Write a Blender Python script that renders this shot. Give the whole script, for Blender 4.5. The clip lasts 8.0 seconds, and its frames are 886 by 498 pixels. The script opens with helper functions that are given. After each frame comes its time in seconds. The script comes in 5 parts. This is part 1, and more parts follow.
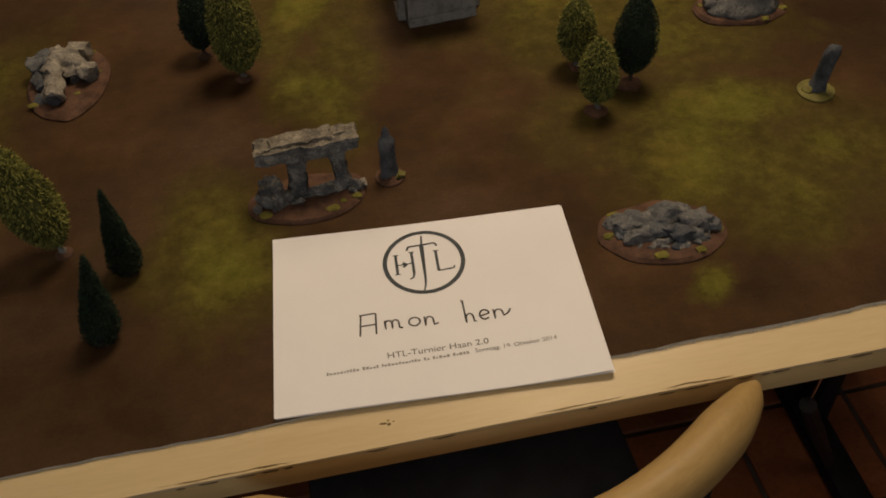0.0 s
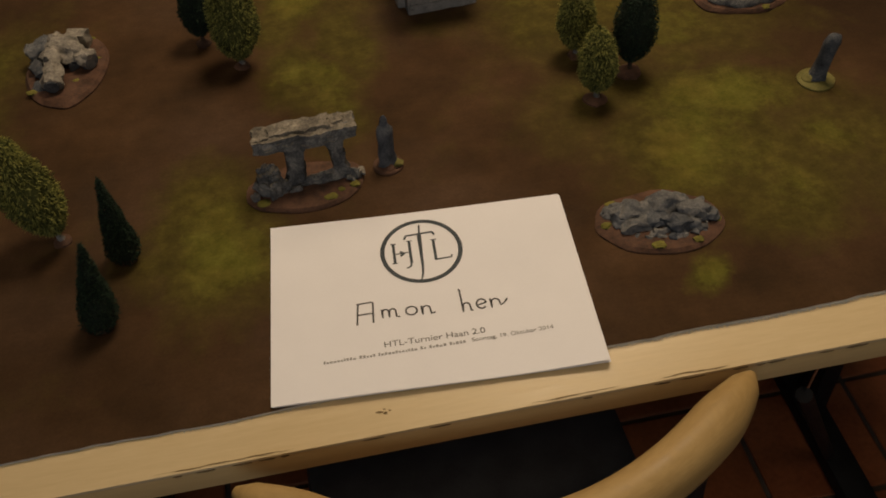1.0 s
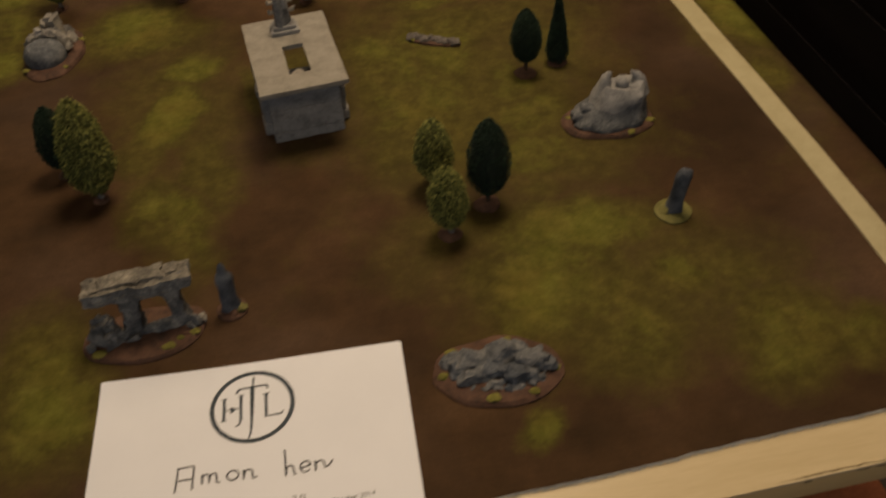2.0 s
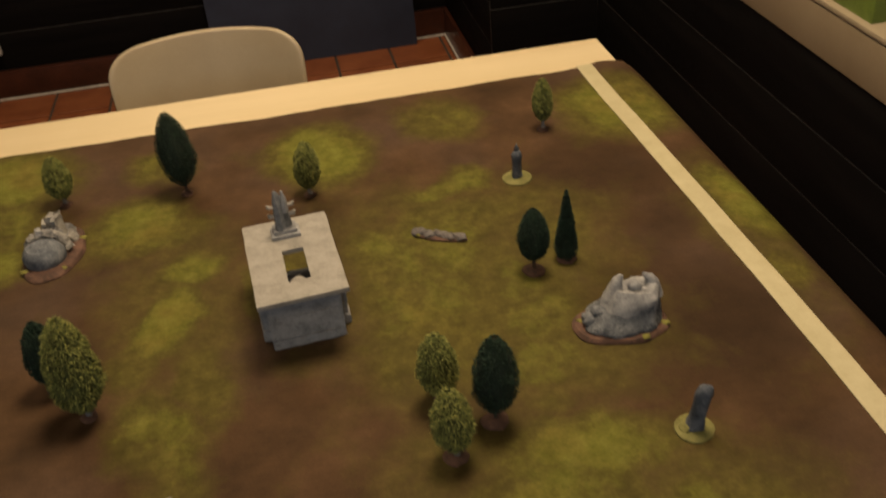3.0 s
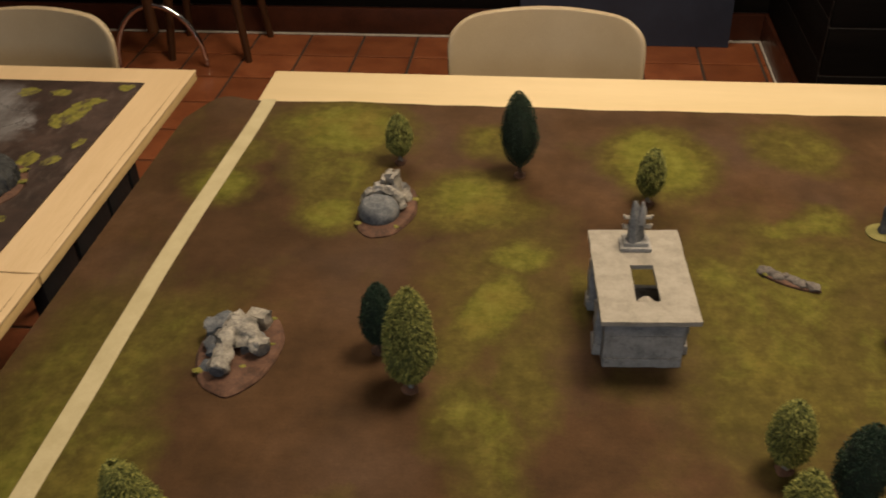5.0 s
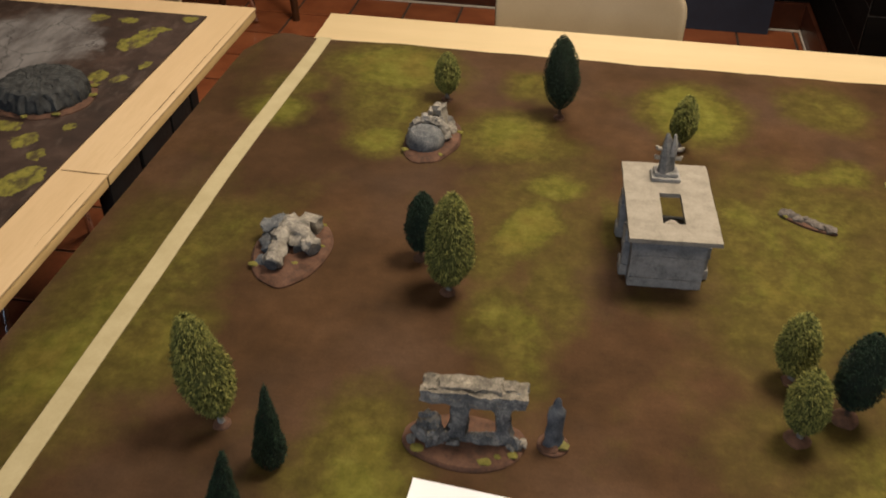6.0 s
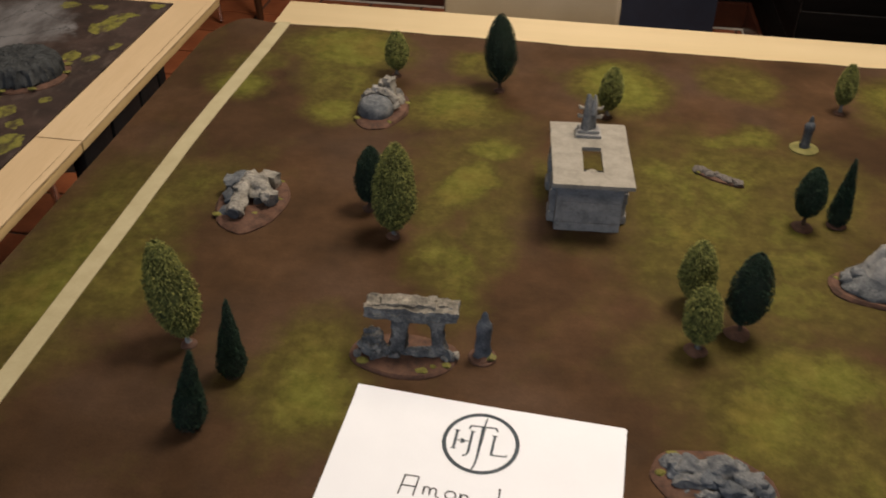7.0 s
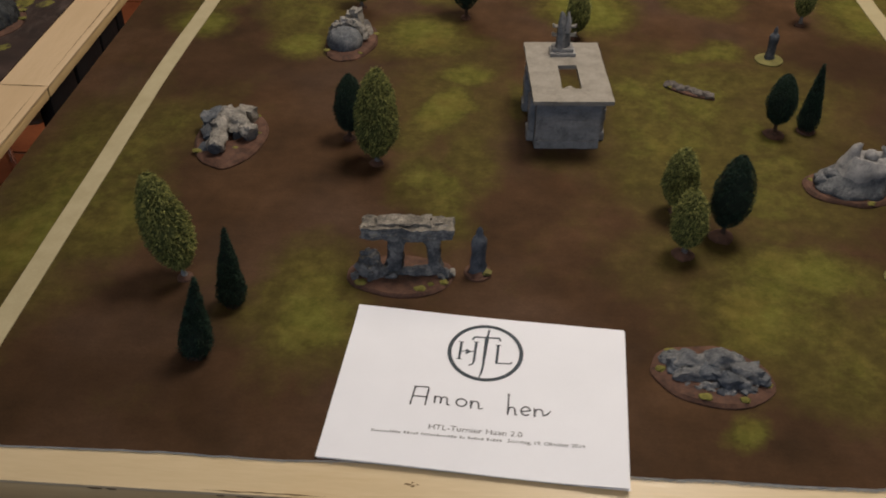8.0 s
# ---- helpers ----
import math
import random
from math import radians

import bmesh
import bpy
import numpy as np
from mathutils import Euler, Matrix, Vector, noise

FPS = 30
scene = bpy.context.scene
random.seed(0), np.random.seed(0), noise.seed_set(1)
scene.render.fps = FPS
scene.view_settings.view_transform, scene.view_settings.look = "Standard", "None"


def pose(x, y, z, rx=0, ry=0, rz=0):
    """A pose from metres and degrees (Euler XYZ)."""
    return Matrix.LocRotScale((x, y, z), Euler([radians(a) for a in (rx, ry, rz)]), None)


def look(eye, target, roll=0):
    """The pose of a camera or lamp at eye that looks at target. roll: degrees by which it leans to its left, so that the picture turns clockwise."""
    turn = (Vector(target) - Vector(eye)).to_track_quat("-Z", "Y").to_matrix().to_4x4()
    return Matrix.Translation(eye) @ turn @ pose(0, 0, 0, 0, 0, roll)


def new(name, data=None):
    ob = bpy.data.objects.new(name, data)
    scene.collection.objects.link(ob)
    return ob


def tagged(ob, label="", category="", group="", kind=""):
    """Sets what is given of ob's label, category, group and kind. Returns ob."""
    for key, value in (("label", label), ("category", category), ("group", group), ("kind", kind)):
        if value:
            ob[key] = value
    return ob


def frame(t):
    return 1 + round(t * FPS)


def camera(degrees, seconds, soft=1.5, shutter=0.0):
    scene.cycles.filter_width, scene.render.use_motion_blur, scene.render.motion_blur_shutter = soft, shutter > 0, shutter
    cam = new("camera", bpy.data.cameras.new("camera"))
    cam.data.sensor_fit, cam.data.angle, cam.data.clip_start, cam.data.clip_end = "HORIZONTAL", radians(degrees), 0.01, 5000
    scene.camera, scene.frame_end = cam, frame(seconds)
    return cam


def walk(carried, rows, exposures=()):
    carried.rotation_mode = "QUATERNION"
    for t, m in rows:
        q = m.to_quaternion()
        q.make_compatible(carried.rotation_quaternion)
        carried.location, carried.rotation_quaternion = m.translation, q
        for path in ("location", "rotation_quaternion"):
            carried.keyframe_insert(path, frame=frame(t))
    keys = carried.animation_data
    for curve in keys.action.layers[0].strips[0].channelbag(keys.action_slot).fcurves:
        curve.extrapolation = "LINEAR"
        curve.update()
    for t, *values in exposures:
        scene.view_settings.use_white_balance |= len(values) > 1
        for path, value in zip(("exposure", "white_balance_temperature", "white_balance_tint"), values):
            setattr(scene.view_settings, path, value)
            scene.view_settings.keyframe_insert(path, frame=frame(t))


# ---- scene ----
cam = camera(51.0, 8.0, soft=1.8, shutter=0.35)
PATH = [
    (0, (0.090, -0.474, 1.419), (0.288, 0.903, -0.018), -4.1),
    (0.5, (0.090, -0.476, 1.415), (0.291, 0.888, -0.033), -3.7),
    (1, (0.096, -0.473, 1.422), (0.282, 0.883, -0.037), -4.2),
    (1.2, (0.121, -0.467, 1.420), (0.282, 0.890, -0.040), -5.3),
    (1.3, (0.137, -0.460, 1.425), (0.303, 0.895, -0.038), -5.3),
    (1.5, (0.154, -0.454, 1.434), (0.377, 0.922, 0.001), -3.7),
    (1.7, (0.202, -0.445, 1.445), (0.428, 0.960, 0.040), -4.2),
    (2, (0.261, -0.423, 1.468), (0.495, 1.006, 0.088), -4.0),
    (2.2, (0.292, -0.402, 1.491), (0.549, 1.027, 0.115), -3.8),
    (3.3, (0.299, -0.320, 1.499), (0.510, 1.340, 0.403), -5.5),
    (3.5, (0.293, -0.315, 1.503), (0.458, 1.347, 0.402), -5.4),
    (4, (0.251, -0.292, 1.514), (0.257, 1.364, 0.393), -4.2),
    (4.5, (0.195, -0.257, 1.502), (0.059, 1.382, 0.364), -3.1),
    (5, (0.146, -0.249, 1.501), (-0.074, 1.362, 0.337), -2.0),
    (5.2, (0.125, -0.266, 1.493), (-0.105, 1.348, 0.335), -0.8),
    (6.3, (0.159, -0.418, 1.478), (-0.110, 1.166, 0.287), 0.9),
    (6.5, (0.174, -0.448, 1.480), (-0.089, 1.144, 0.297), 1.2),
    (7, (0.201, -0.524, 1.485), (-0.006, 1.090, 0.322), 1.5),
    (7.2, (0.207, -0.550, 1.488), (0.038, 1.070, 0.329), 1.4),
    (7.5, (0.214, -0.569, 1.482), (0.063, 1.027, 0.287), 0.4),
    (7.7, (0.200, -0.575, 1.475), (0.070, 1.005, 0.256), 0.6),
    (8, (0.154, -0.562, 1.463), (0.064, 0.998, 0.217), 0.7),
]

walk(cam, [(t, look(eye, target, roll)) for t, eye, target, roll in PATH],
     exposures=[(0, -0.62, 6450, 10), (2.2, -0.54, 6300, 10), (3.3, 0.43, 6150, 8), (5.2, 0.43, 5900, 8), (6.3, 0.62, 5500, 8), (7.0, 0.31, 5300, 9), (8, -0.12, 5100, 10)])

TOP = 0.75          # height of the table tops
MAT = TOP + 0.003   # height of the painted battle mat

# ---- light: warm ceiling lamps over the tables, added fill, weak daylight from behind ----
world = bpy.data.worlds.new("world")
scene.world = world
world.use_nodes = True
world.node_tree.nodes["Background"].inputs[0].default_value = (0.55, 0.7, 1.0, 1)
world.node_tree.nodes["Background"].inputs[1].default_value = 0.035


def area_lamp(name, place, target, size, size_y, watts, colour):
    data = bpy.data.lights.new(name, "AREA")
    data.shape, data.size, data.size_y, data.energy, data.color = "RECTANGLE", size, size_y, watts, colour
    ob = new(name, data)
    ob.matrix_world = look(place, target)
    return tagged(ob, kind="structure")


WARM, COOL = (1.0, 0.76, 0.50), (0.80, 0.90, 1.0)
area_lamp("ceiling_lamp_light", (0.66, 0.86, 2.62), (0.66, 0.86, 0), 0.62, 0.62, 40, WARM)
area_lamp("ceiling_lamp_light", (-0.30, 2.25, 2.62), (-0.30, 2.25, 0), 0.8, 0.8, 22.5, WARM)
# Warm fill added for the table's front lip; no lamp is known there.
area_lamp("ceiling_lamp_light", (0.30, -0.95, 2.62), (0.30, -0.95, 0), 0.62, 0.62, 11, WARM)
area_lamp("window_light", (-0.6, -2.95, 1.75), (0.1, 0.6, 0.7), 1.9, 1.1, 15.5, COOL)


# ---- materials ----
def nodes_of(name, rough=0.6, metal=0.0, spec=0.5):
    m = bpy.data.materials.new(name)
    m.use_nodes = True
    t = m.node_tree
    b = t.nodes["Principled BSDF"]
    b.inputs["Roughness"].default_value, b.inputs["Metallic"].default_value = rough, metal
    b.inputs["Specular IOR Level"].default_value = spec
    return m, t, b


def node(t, kind, **values):
    n = t.nodes.new(kind)
    for key, value in values.items():
        if key == "operation":
            n.operation = value
        elif key == "interpolation_type":
            n.interpolation_type = value
        elif key == "feature":
            n.feature = value
        else:
            n.inputs[key].default_value = value
    return n


def coords(t, world_space=False):
    return t.nodes.new("ShaderNodeNewGeometry").outputs["Position"] if world_space else t.nodes.new("ShaderNodeTexCoord").outputs["Object"]


def noise_of(t, vector, scale, detail=4, rough=0.55, stretch=None):
    if stretch:
        mp = node(t, "ShaderNodeMapping", Scale=stretch)
        t.links.new(vector, mp.inputs["Vector"])
        vector = mp.outputs[0]
    n = node(t, "ShaderNodeTexNoise", Scale=scale, Detail=detail, Roughness=rough)
    t.links.new(vector, n.inputs["Vector"])
    return n.outputs["Fac"]


def ramp(t, fac, *stops):
    r = t.nodes.new("ShaderNodeValToRGB")
    e = r.color_ramp.elements
    while len(e) < len(stops):
        e.new(0.5)
    for el, (at, c) in zip(e, stops):
        el.position, el.color = at, (*c, 1) if len(c) == 3 else c
    t.links.new(fac, r.inputs[0])
    return r.outputs[0]


def mixed(t, fac, a, b, blend="MIX"):
    n = t.nodes.new("ShaderNodeMix")
    n.data_type, n.blend_type = "RGBA", blend
    for value, socket in ((fac, n.inputs[0]), (a, n.inputs[6]), (b, n.inputs[7])):
        if isinstance(value, bpy.types.NodeSocket):
            t.links.new(value, socket)
        elif isinstance(value, (int, float)):
            socket.default_value = value
        else:
            socket.default_value = (*value, 1)
    return n.outputs[2]


def math_of(t, op, a, b=None, clamp=False):
    n = t.nodes.new("ShaderNodeMath")
    n.operation, n.use_clamp = op, clamp
    for value, socket in ((a, n.inputs[0]), (b, n.inputs[1])):
        if isinstance(value, bpy.types.NodeSocket):
            t.links.new(value, socket)
        elif value is not None:
            socket.default_value = value
    return n.outputs[0]


def bump(t, b, height, strength=0.3, distance=0.001):
    n = node(t, "ShaderNodeBump", Strength=strength, Distance=distance)
    t.links.new(height, n.inputs["Height"])
    t.links.new(n.outputs[0], b.inputs["Normal"])


def mottled(name, dark, light, scale, rough=0.7, fine=None, relief=0.3, depth=0.001, spec=0.4, metal=0.0, stretch=None, per_object=0.0):
    """A surface with a broad mottling, a fine grain and a little relief."""
    m, t, b = nodes_of(name, rough, metal, spec)
    v = coords(t, True)
    broad, grain = noise_of(t, v, scale, 5, 0.6, stretch), noise_of(t, v, fine or scale * 9, 3, 0.6, stretch)
    mix = math_of(t, "ADD", math_of(t, "MULTIPLY", broad, 0.65), math_of(t, "MULTIPLY", grain, 0.35))
    c = ramp(t, mix, (0.36, dark), (0.64, light))
    if per_object:
        info = t.nodes.new("ShaderNodeObjectInfo")
        hsv = node(t, "ShaderNodeHueSaturation")
        t.links.new(math_of(t, "ADD", math_of(t, "MULTIPLY", info.outputs["Random"], per_object), 1 - per_object / 2), hsv.inputs["Value"])
        t.links.new(c, hsv.inputs["Color"])
        c = hsv.outputs[0]
    t.links.new(c, b.inputs["Base Color"])
    t.links.new(ramp(t, grain, (0.3, (rough * 0.85,) * 3), (0.7, (min(1, rough * 1.1),) * 3)), b.inputs["Roughness"])
    bump(t, b, grain, relief, depth)
    return m


# Moss patches brushed on the battle mat: centre x, y, half length, half width, turn, strength.
FAR_MOSS = [
    (-0.20, 1.13, 0.113, 0.090, -4, 0.95), (0.53, 1.10, 0.072, 0.065, -87, 0.62), (0.05, 1.09, 0.056, 0.049, -71, 0.60), (0.32, 1.05, 0.096, 0.079, -86, 1.00),
    (0.84, 1.05, 0.118, 0.101, 69, 0.80), (-0.20, 1.03, 0.069, 0.048, -74, 0.55), (-0.35, 1.03, 0.056, 0.040, 24, 0.45), (-0.18, 0.97, 0.132, 0.072, -65, 0.62),
    (-0.36, 0.93, 0.058, 0.051, -62, 0.85), (0.03, 0.91, 0.079, 0.072, 7, 0.92), (0.53, 0.89, 0.043, 0.041, -82, 0.66), (0.49, 0.87, 0.060, 0.031, 22, 0.70),
    (0.06, 0.87, 0.095, 0.046, 19, 0.60), (-0.17, 0.86, 0.052, 0.047, -90, 0.90), (0.11, 0.77, 0.050, 0.043, 28, 0.85), (0.48, 0.77, 0.100, 0.089, 1, 0.60),
]
MID_MOSS = [
    (0.38, 0.72, 0.095, 0.063, -79, 0.55), (0.90, 0.71, 0.110, 0.050, -84, 0.90), (0.19, 0.70, 0.075, 0.018, -82, 0.50), (0.62, 0.69, 0.097, 0.054, 59, 0.50),
    (0.08, 0.66, 0.078, 0.040, 71, 1.00), (0.43, 0.64, 0.205, 0.118, 78, 0.60), (0.53, 0.62, 0.077, 0.050, 79, 0.60), (0.04, 0.58, 0.046, 0.043, -60, 0.50),
    (-0.36, 0.54, 0.148, 0.081, 53, 0.50), (0.26, 0.54, 0.057, 0.035, 8, 0.20), (0.55, 0.54, 0.065, 0.056, 10, 0.60),
    (0.88, 0.54, 0.067, 0.032, -86, 0.45), (0.13, 0.53, 0.093, 0.036, -85, 0.50), (0.53, 0.46, 0.061, 0.052, 45, 0.66), (0.08, 0.44, 0.115, 0.048, -77, 0.58),
]
NEAR_MOSS = [
    (0.52, 0.39, 0.036, 0.034, 14, 0.40), (-0.33, 0.36, 0.090, 0.066, 86, 0.60), (0.54, 0.31, 0.091, 0.047, -10, 0.76), (-0.42, 0.31, 0.102, 0.066, 85, 0.85),
    (0.48, 0.23, 0.123, 0.117, 76, 0.60), (0.46, 0.23, 0.062, 0.050, -60, 0.92), (-0.05, 0.22, 0.107, 0.057, -90, 0.72), (0.46, 0.21, 0.050, 0.039, -48, 0.70),
    (0.62, 0.21, 0.039, 0.034, -62, 0.72), (-0.10, 0.19, 0.052, 0.043, 61, 0.35), (-0.03, 0.19, 0.071, 0.053, 88, 0.80), (0.53, 0.14, 0.064, 0.063, -63, 0.60),
    (0.69, 0.11, 0.075, 0.057, 49, 0.72), (0.76, 0.09, 0.045, 0.034, 63, 0.60), (0.42, 0.06, 0.024, 0.022, 47, 0.80),
]

# Thin olive washes under the moss, in the same order.
OLIVE_WASH = [
    (0.62, 0.21, 0.13, 0.11, 0, 0.38),    (0.262, 0.72, 0.05, 0.07, 0, 0.60),
    (0.50, 0.68, 0.20, 0.22, 0, 0.46), (0.55, 0.47, 0.13, 0.10, 0, 0.42), (0.42, 0.30, 0.12, 0.10, 0, 0.34), (-0.39, 0.46, 0.10, 0.20, 0, 0.58),
    (0.88, 0.66, 0.06, 0.22, 0, 0.36), (0.10, 0.70, 0.10, 0.20, 0, 0.36), (-0.42, 0.20, 0.10, 0.12, 0, 0.34),
]

# Patches of darker bare earth, in the same order.
DARK_EARTH = [
    (0.76, 0.46, 0.13, 0.14, 0, 0.95), (0.72, 0.24, 0.09, 0.06, 20, 0.45), (0.62, 0.40, 0.08, 0.04, 10, 0.5), (0.73, 0.83, 0.16, 0.11, 0, 0.75), (0.78, 0.70, 0.08, 0.10, 0, 0.55), (-0.28, 0.78, 0.10, 0.12, 0, 0.35),
    (0.70, 0.03, 0.16, 0.04, 0, 0.55), (-0.22, 0.07, 0.16, 0.07, 0, 0.6), (-0.44, 1.05, 0.06, 0.13, 0, 0.4), (0.20, 1.17, 0.14, 0.04, 0, 0.3), (0.70, 1.17, 0.12, 0.05, 0, 0.35),
]


def warped(t, v, warp, scale=8.0):
    """Places on the flat mat, shifted about by noise."""
    n = node(t, "ShaderNodeTexNoise", Scale=scale, Detail=6.0, Roughness=0.68)
    t.links.new(v, n.inputs["Vector"])
    sub = node(t, "ShaderNodeVectorMath", operation="SUBTRACT")
    t.links.new(n.outputs["Color"], sub.inputs[0])
    sub.inputs[1].default_value = (0.5, 0.5, 0.5)
    mul = node(t, "ShaderNodeVectorMath", operation="MULTIPLY")
    t.links.new(sub.outputs[0], mul.inputs[0])
    mul.inputs[1].default_value = (warp, warp, 0.0)
    add = node(t, "ShaderNodeVectorMath", operation="ADD")
    t.links.new(v, add.inputs[0])
    t.links.new(mul.outputs[0], add.inputs[1])
    flat = node(t, "ShaderNodeVectorMath", operation="MULTIPLY")
    t.links.new(add.outputs[0], flat.inputs[0])
    flat.inputs[1].default_value = (1, 1, 0)
    return flat.outputs[0]


def patch_mask(t, v, patches, warp, core=0.15, rim=1.2):
    """How far each place lies inside soft oval patches, with outlines blurred by noise."""
    flat, total = warped(t, v, warp), None
    for x, y, long, wide, turn, strength in patches:
        mp = node(t, "ShaderNodeMapping")
        mp.vector_type = "TEXTURE"
        mp.inputs["Location"].default_value = (x, y, 0)
        mp.inputs["Rotation"].default_value = (0, 0, radians(turn))
        mp.inputs["Scale"].default_value = (long, wide, 1)
        t.links.new(flat, mp.inputs["Vector"])
        d = node(t, "ShaderNodeVectorMath", operation="LENGTH")
        t.links.new(mp.outputs[0], d.inputs[0])
        r = node(t, "ShaderNodeMapRange", interpolation_type="SMOOTHSTEP")
        t.links.new(d.outputs["Value"], r.inputs["Value"])
        for key, value in (("From Min", rim), ("From Max", core), ("To Min", 0.0), ("To Max", strength)):
            r.inputs[key].default_value = value
        total = r.outputs[0] if total is None else math_of(t, "MAXIMUM", total, r.outputs[0])
    return total


# Yellow moss of the neighbouring mat, in the same order.
SECOND_MOSS = [
    (-0.697, 1.150, 0.022, 0.045, -10, 1.0), (-0.716, 1.125, 0.011, 0.032, 20, 1.0), (-0.680, 1.193, 0.020, 0.013, 0, 1.0), (-0.652, 0.655, 0.030, 0.047, -20, 1.0), (-0.670, 0.731, 0.016, 0.022, 0, 0.9),
    (-0.672, 0.810, 0.013, 0.015, 0, 0.9), (-0.663, 0.981, 0.014, 0.014, 0, 1.0), (-0.705, 0.980, 0.020, 0.022, 0, 0.9), (-0.715, 0.760, 0.018, 0.020, 0, 0.7), (-0.765, 0.790, 0.018, 0.016, 0, 0.8),
    (-0.820, 1.228, 0.024, 0.018, 0, 0.9), (-0.645, 1.252, 0.020, 0.014, 0, 0.7), (-0.646, 1.038, 0.010, 0.020, 0, 0.7), (-0.757, 1.225, 0.025, 0.014, 0, 0.7), (-0.680, 0.450, 0.040, 0.050, 0, 0.9),
]


def mat_paint():
    """Sprayed brown cloth with soft olive and yellow-green patches."""
    m, t, b = nodes_of("mat_paint", 0.8, 0, 0.10)
    v = coords(t)
    total = patch_mask(t, v, FAR_MOSS + MID_MOSS + NEAR_MOSS + OLIVE_WASH, 0.085, 0.30, 1.62)
    broad, fine, sponge = noise_of(t, v, 6, 6, 0.6), noise_of(t, v, 55, 5, 0.65), noise_of(t, v, 300, 3, 0.7)
    dapple = noise_of(t, v, 15, 6, 0.72, (1.0, 0.75, 1.0))
    soil = ramp(t, noise_of(t, v, 9, 6, 0.6), (0.30, (0.034, 0.0192, 0.0085)), (0.52, (0.059, 0.0318, 0.0140)), (0.74, (0.086, 0.047, 0.022)))
    soil = mixed(t, ramp(t, noise_of(t, v, 4.2, 4), (0.46, (0, 0, 0)), (0.70, (0.6,) * 3)), soil, (0.074, 0.046, 0.030))
    dark = patch_mask(t, v, DARK_EARTH, 0.10, 0.2, 1.5)
    soil = mixed(t, dark, soil, (0.030, 0.0165, 0.0075))
    olive = ramp(t, fine, (0.30, (0.048, 0.038, 0.008)), (0.70, (0.088, 0.070, 0.015)))
    mustard = ramp(t, fine, (0.30, (0.092, 0.072, 0.012)), (0.70, (0.138, 0.108, 0.022)))
    moss = ramp(t, fine, (0.28, (0.076, 0.073, 0.009)), (0.5, (0.107, 0.103, 0.015)), (0.72, (0.142, 0.136, 0.025)))
    moss = mixed(t, ramp(t, noise_of(t, v, 11, 3), (0.48, (0, 0, 0)), (0.64, (0.8,) * 3)), moss, mustard)
    blur = math_of(t, "ADD", math_of(t, "MULTIPLY", broad, 0.45), math_of(t, "MULTIPLY", dapple, 0.55))
    wide = ramp(t, math_of(t, "ADD", total, math_of(t, "MULTIPLY", math_of(t, "SUBTRACT", blur, 0.5), 1.15)), (0.06, (0, 0, 0)), (0.44, (1, 1, 1)))
    bright = ramp(t, math_of(t, "ADD", total, math_of(t, "MULTIPLY", math_of(t, "SUBTRACT", dapple, 0.5), 1.2)), (0.50, (0, 0, 0)), (0.76, (0.75,) * 3), (0.98, (1, 1, 1)))
    c = mixed(t, bright, mixed(t, wide, soil, olive), moss)
    streak = noise_of(t, v, 40, 4, 0.6, (1, 5, 1))
    c = mixed(t, 0.14, c, ramp(t, streak, (0.3, (0.65,) * 3), (0.7, (1.25,) * 3)), "MULTIPLY")
    blots = noise_of(t, v, 28, 5, 0.75)
    c = mixed(t, 0.28, c, ramp(t, blots, (0.34, (0.62,) * 3), (0.66, (1.38,) * 3)), "MULTIPLY")
    c = mixed(t, 0.30, c, ramp(t, sponge, (0.3, (0.6,) * 3), (0.7, (1.3,) * 3)), "MULTIPLY")
    t.links.new(c, b.inputs["Base Color"])
    bump(t, b, math_of(t, "ADD", sponge, fine), 0.25, 0.0006)
    return m


def striped_wood(name, dark, light, along=(1, 1, 1), scale=6, rough=0.45, ring=18, spec=0.4):
    m, t, b = nodes_of(name, rough, 0, spec)
    v = coords(t, True)
    n1 = noise_of(t, v, scale, 5, 0.6, along)
    n2 = noise_of(t, v, scale * ring, 3, 0.6, along)
    c = ramp(t, math_of(t, "ADD", math_of(t, "MULTIPLY", n1, 0.6), math_of(t, "MULTIPLY", n2, 0.4)), (0.35, dark), (0.65, light))
    t.links.new(c, b.inputs["Base Color"])
    t.links.new(ramp(t, n2, (0.3, (rough * 0.8,) * 3), (0.7, (rough * 1.2,) * 3)), b.inputs["Roughness"])
    bump(t, b, n2, 0.15, 0.0006)
    return m


def stone_paint(name, dark, mid, light):
    """Grey miniature stone with a pale dry-brushing and a dark wash."""
    m, t, b = nodes_of(name, 0.78, 0, 0.25)
    v = coords(t, True)
    n1, n2 = noise_of(t, v, 60, 5, 0.65), noise_of(t, v, 420, 3, 0.7)
    c = ramp(t, math_of(t, "ADD", math_of(t, "MULTIPLY", n1, 0.62), math_of(t, "MULTIPLY", n2, 0.38)), (0.34, dark), (0.5, mid), (0.68, light))
    t.links.new(c, b.inputs["Base Color"])
    bump(t, b, math_of(t, "ADD", n1, math_of(t, "MULTIPLY", n2, 0.5)), 0.5, 0.0012)
    return m


def foliage(name, dark, light):
    m, t, b = nodes_of(name, 0.8, 0, 0.2)
    geo = t.nodes.new("ShaderNodeNewGeometry")
    c = ramp(t, geo.outputs["Random Per Island"], (0.0, dark), (0.55, tuple((a + d) / 2 for a, d in zip(dark, light))), (1.0, light))
    t.links.new(c, b.inputs["Base Color"])
    return m


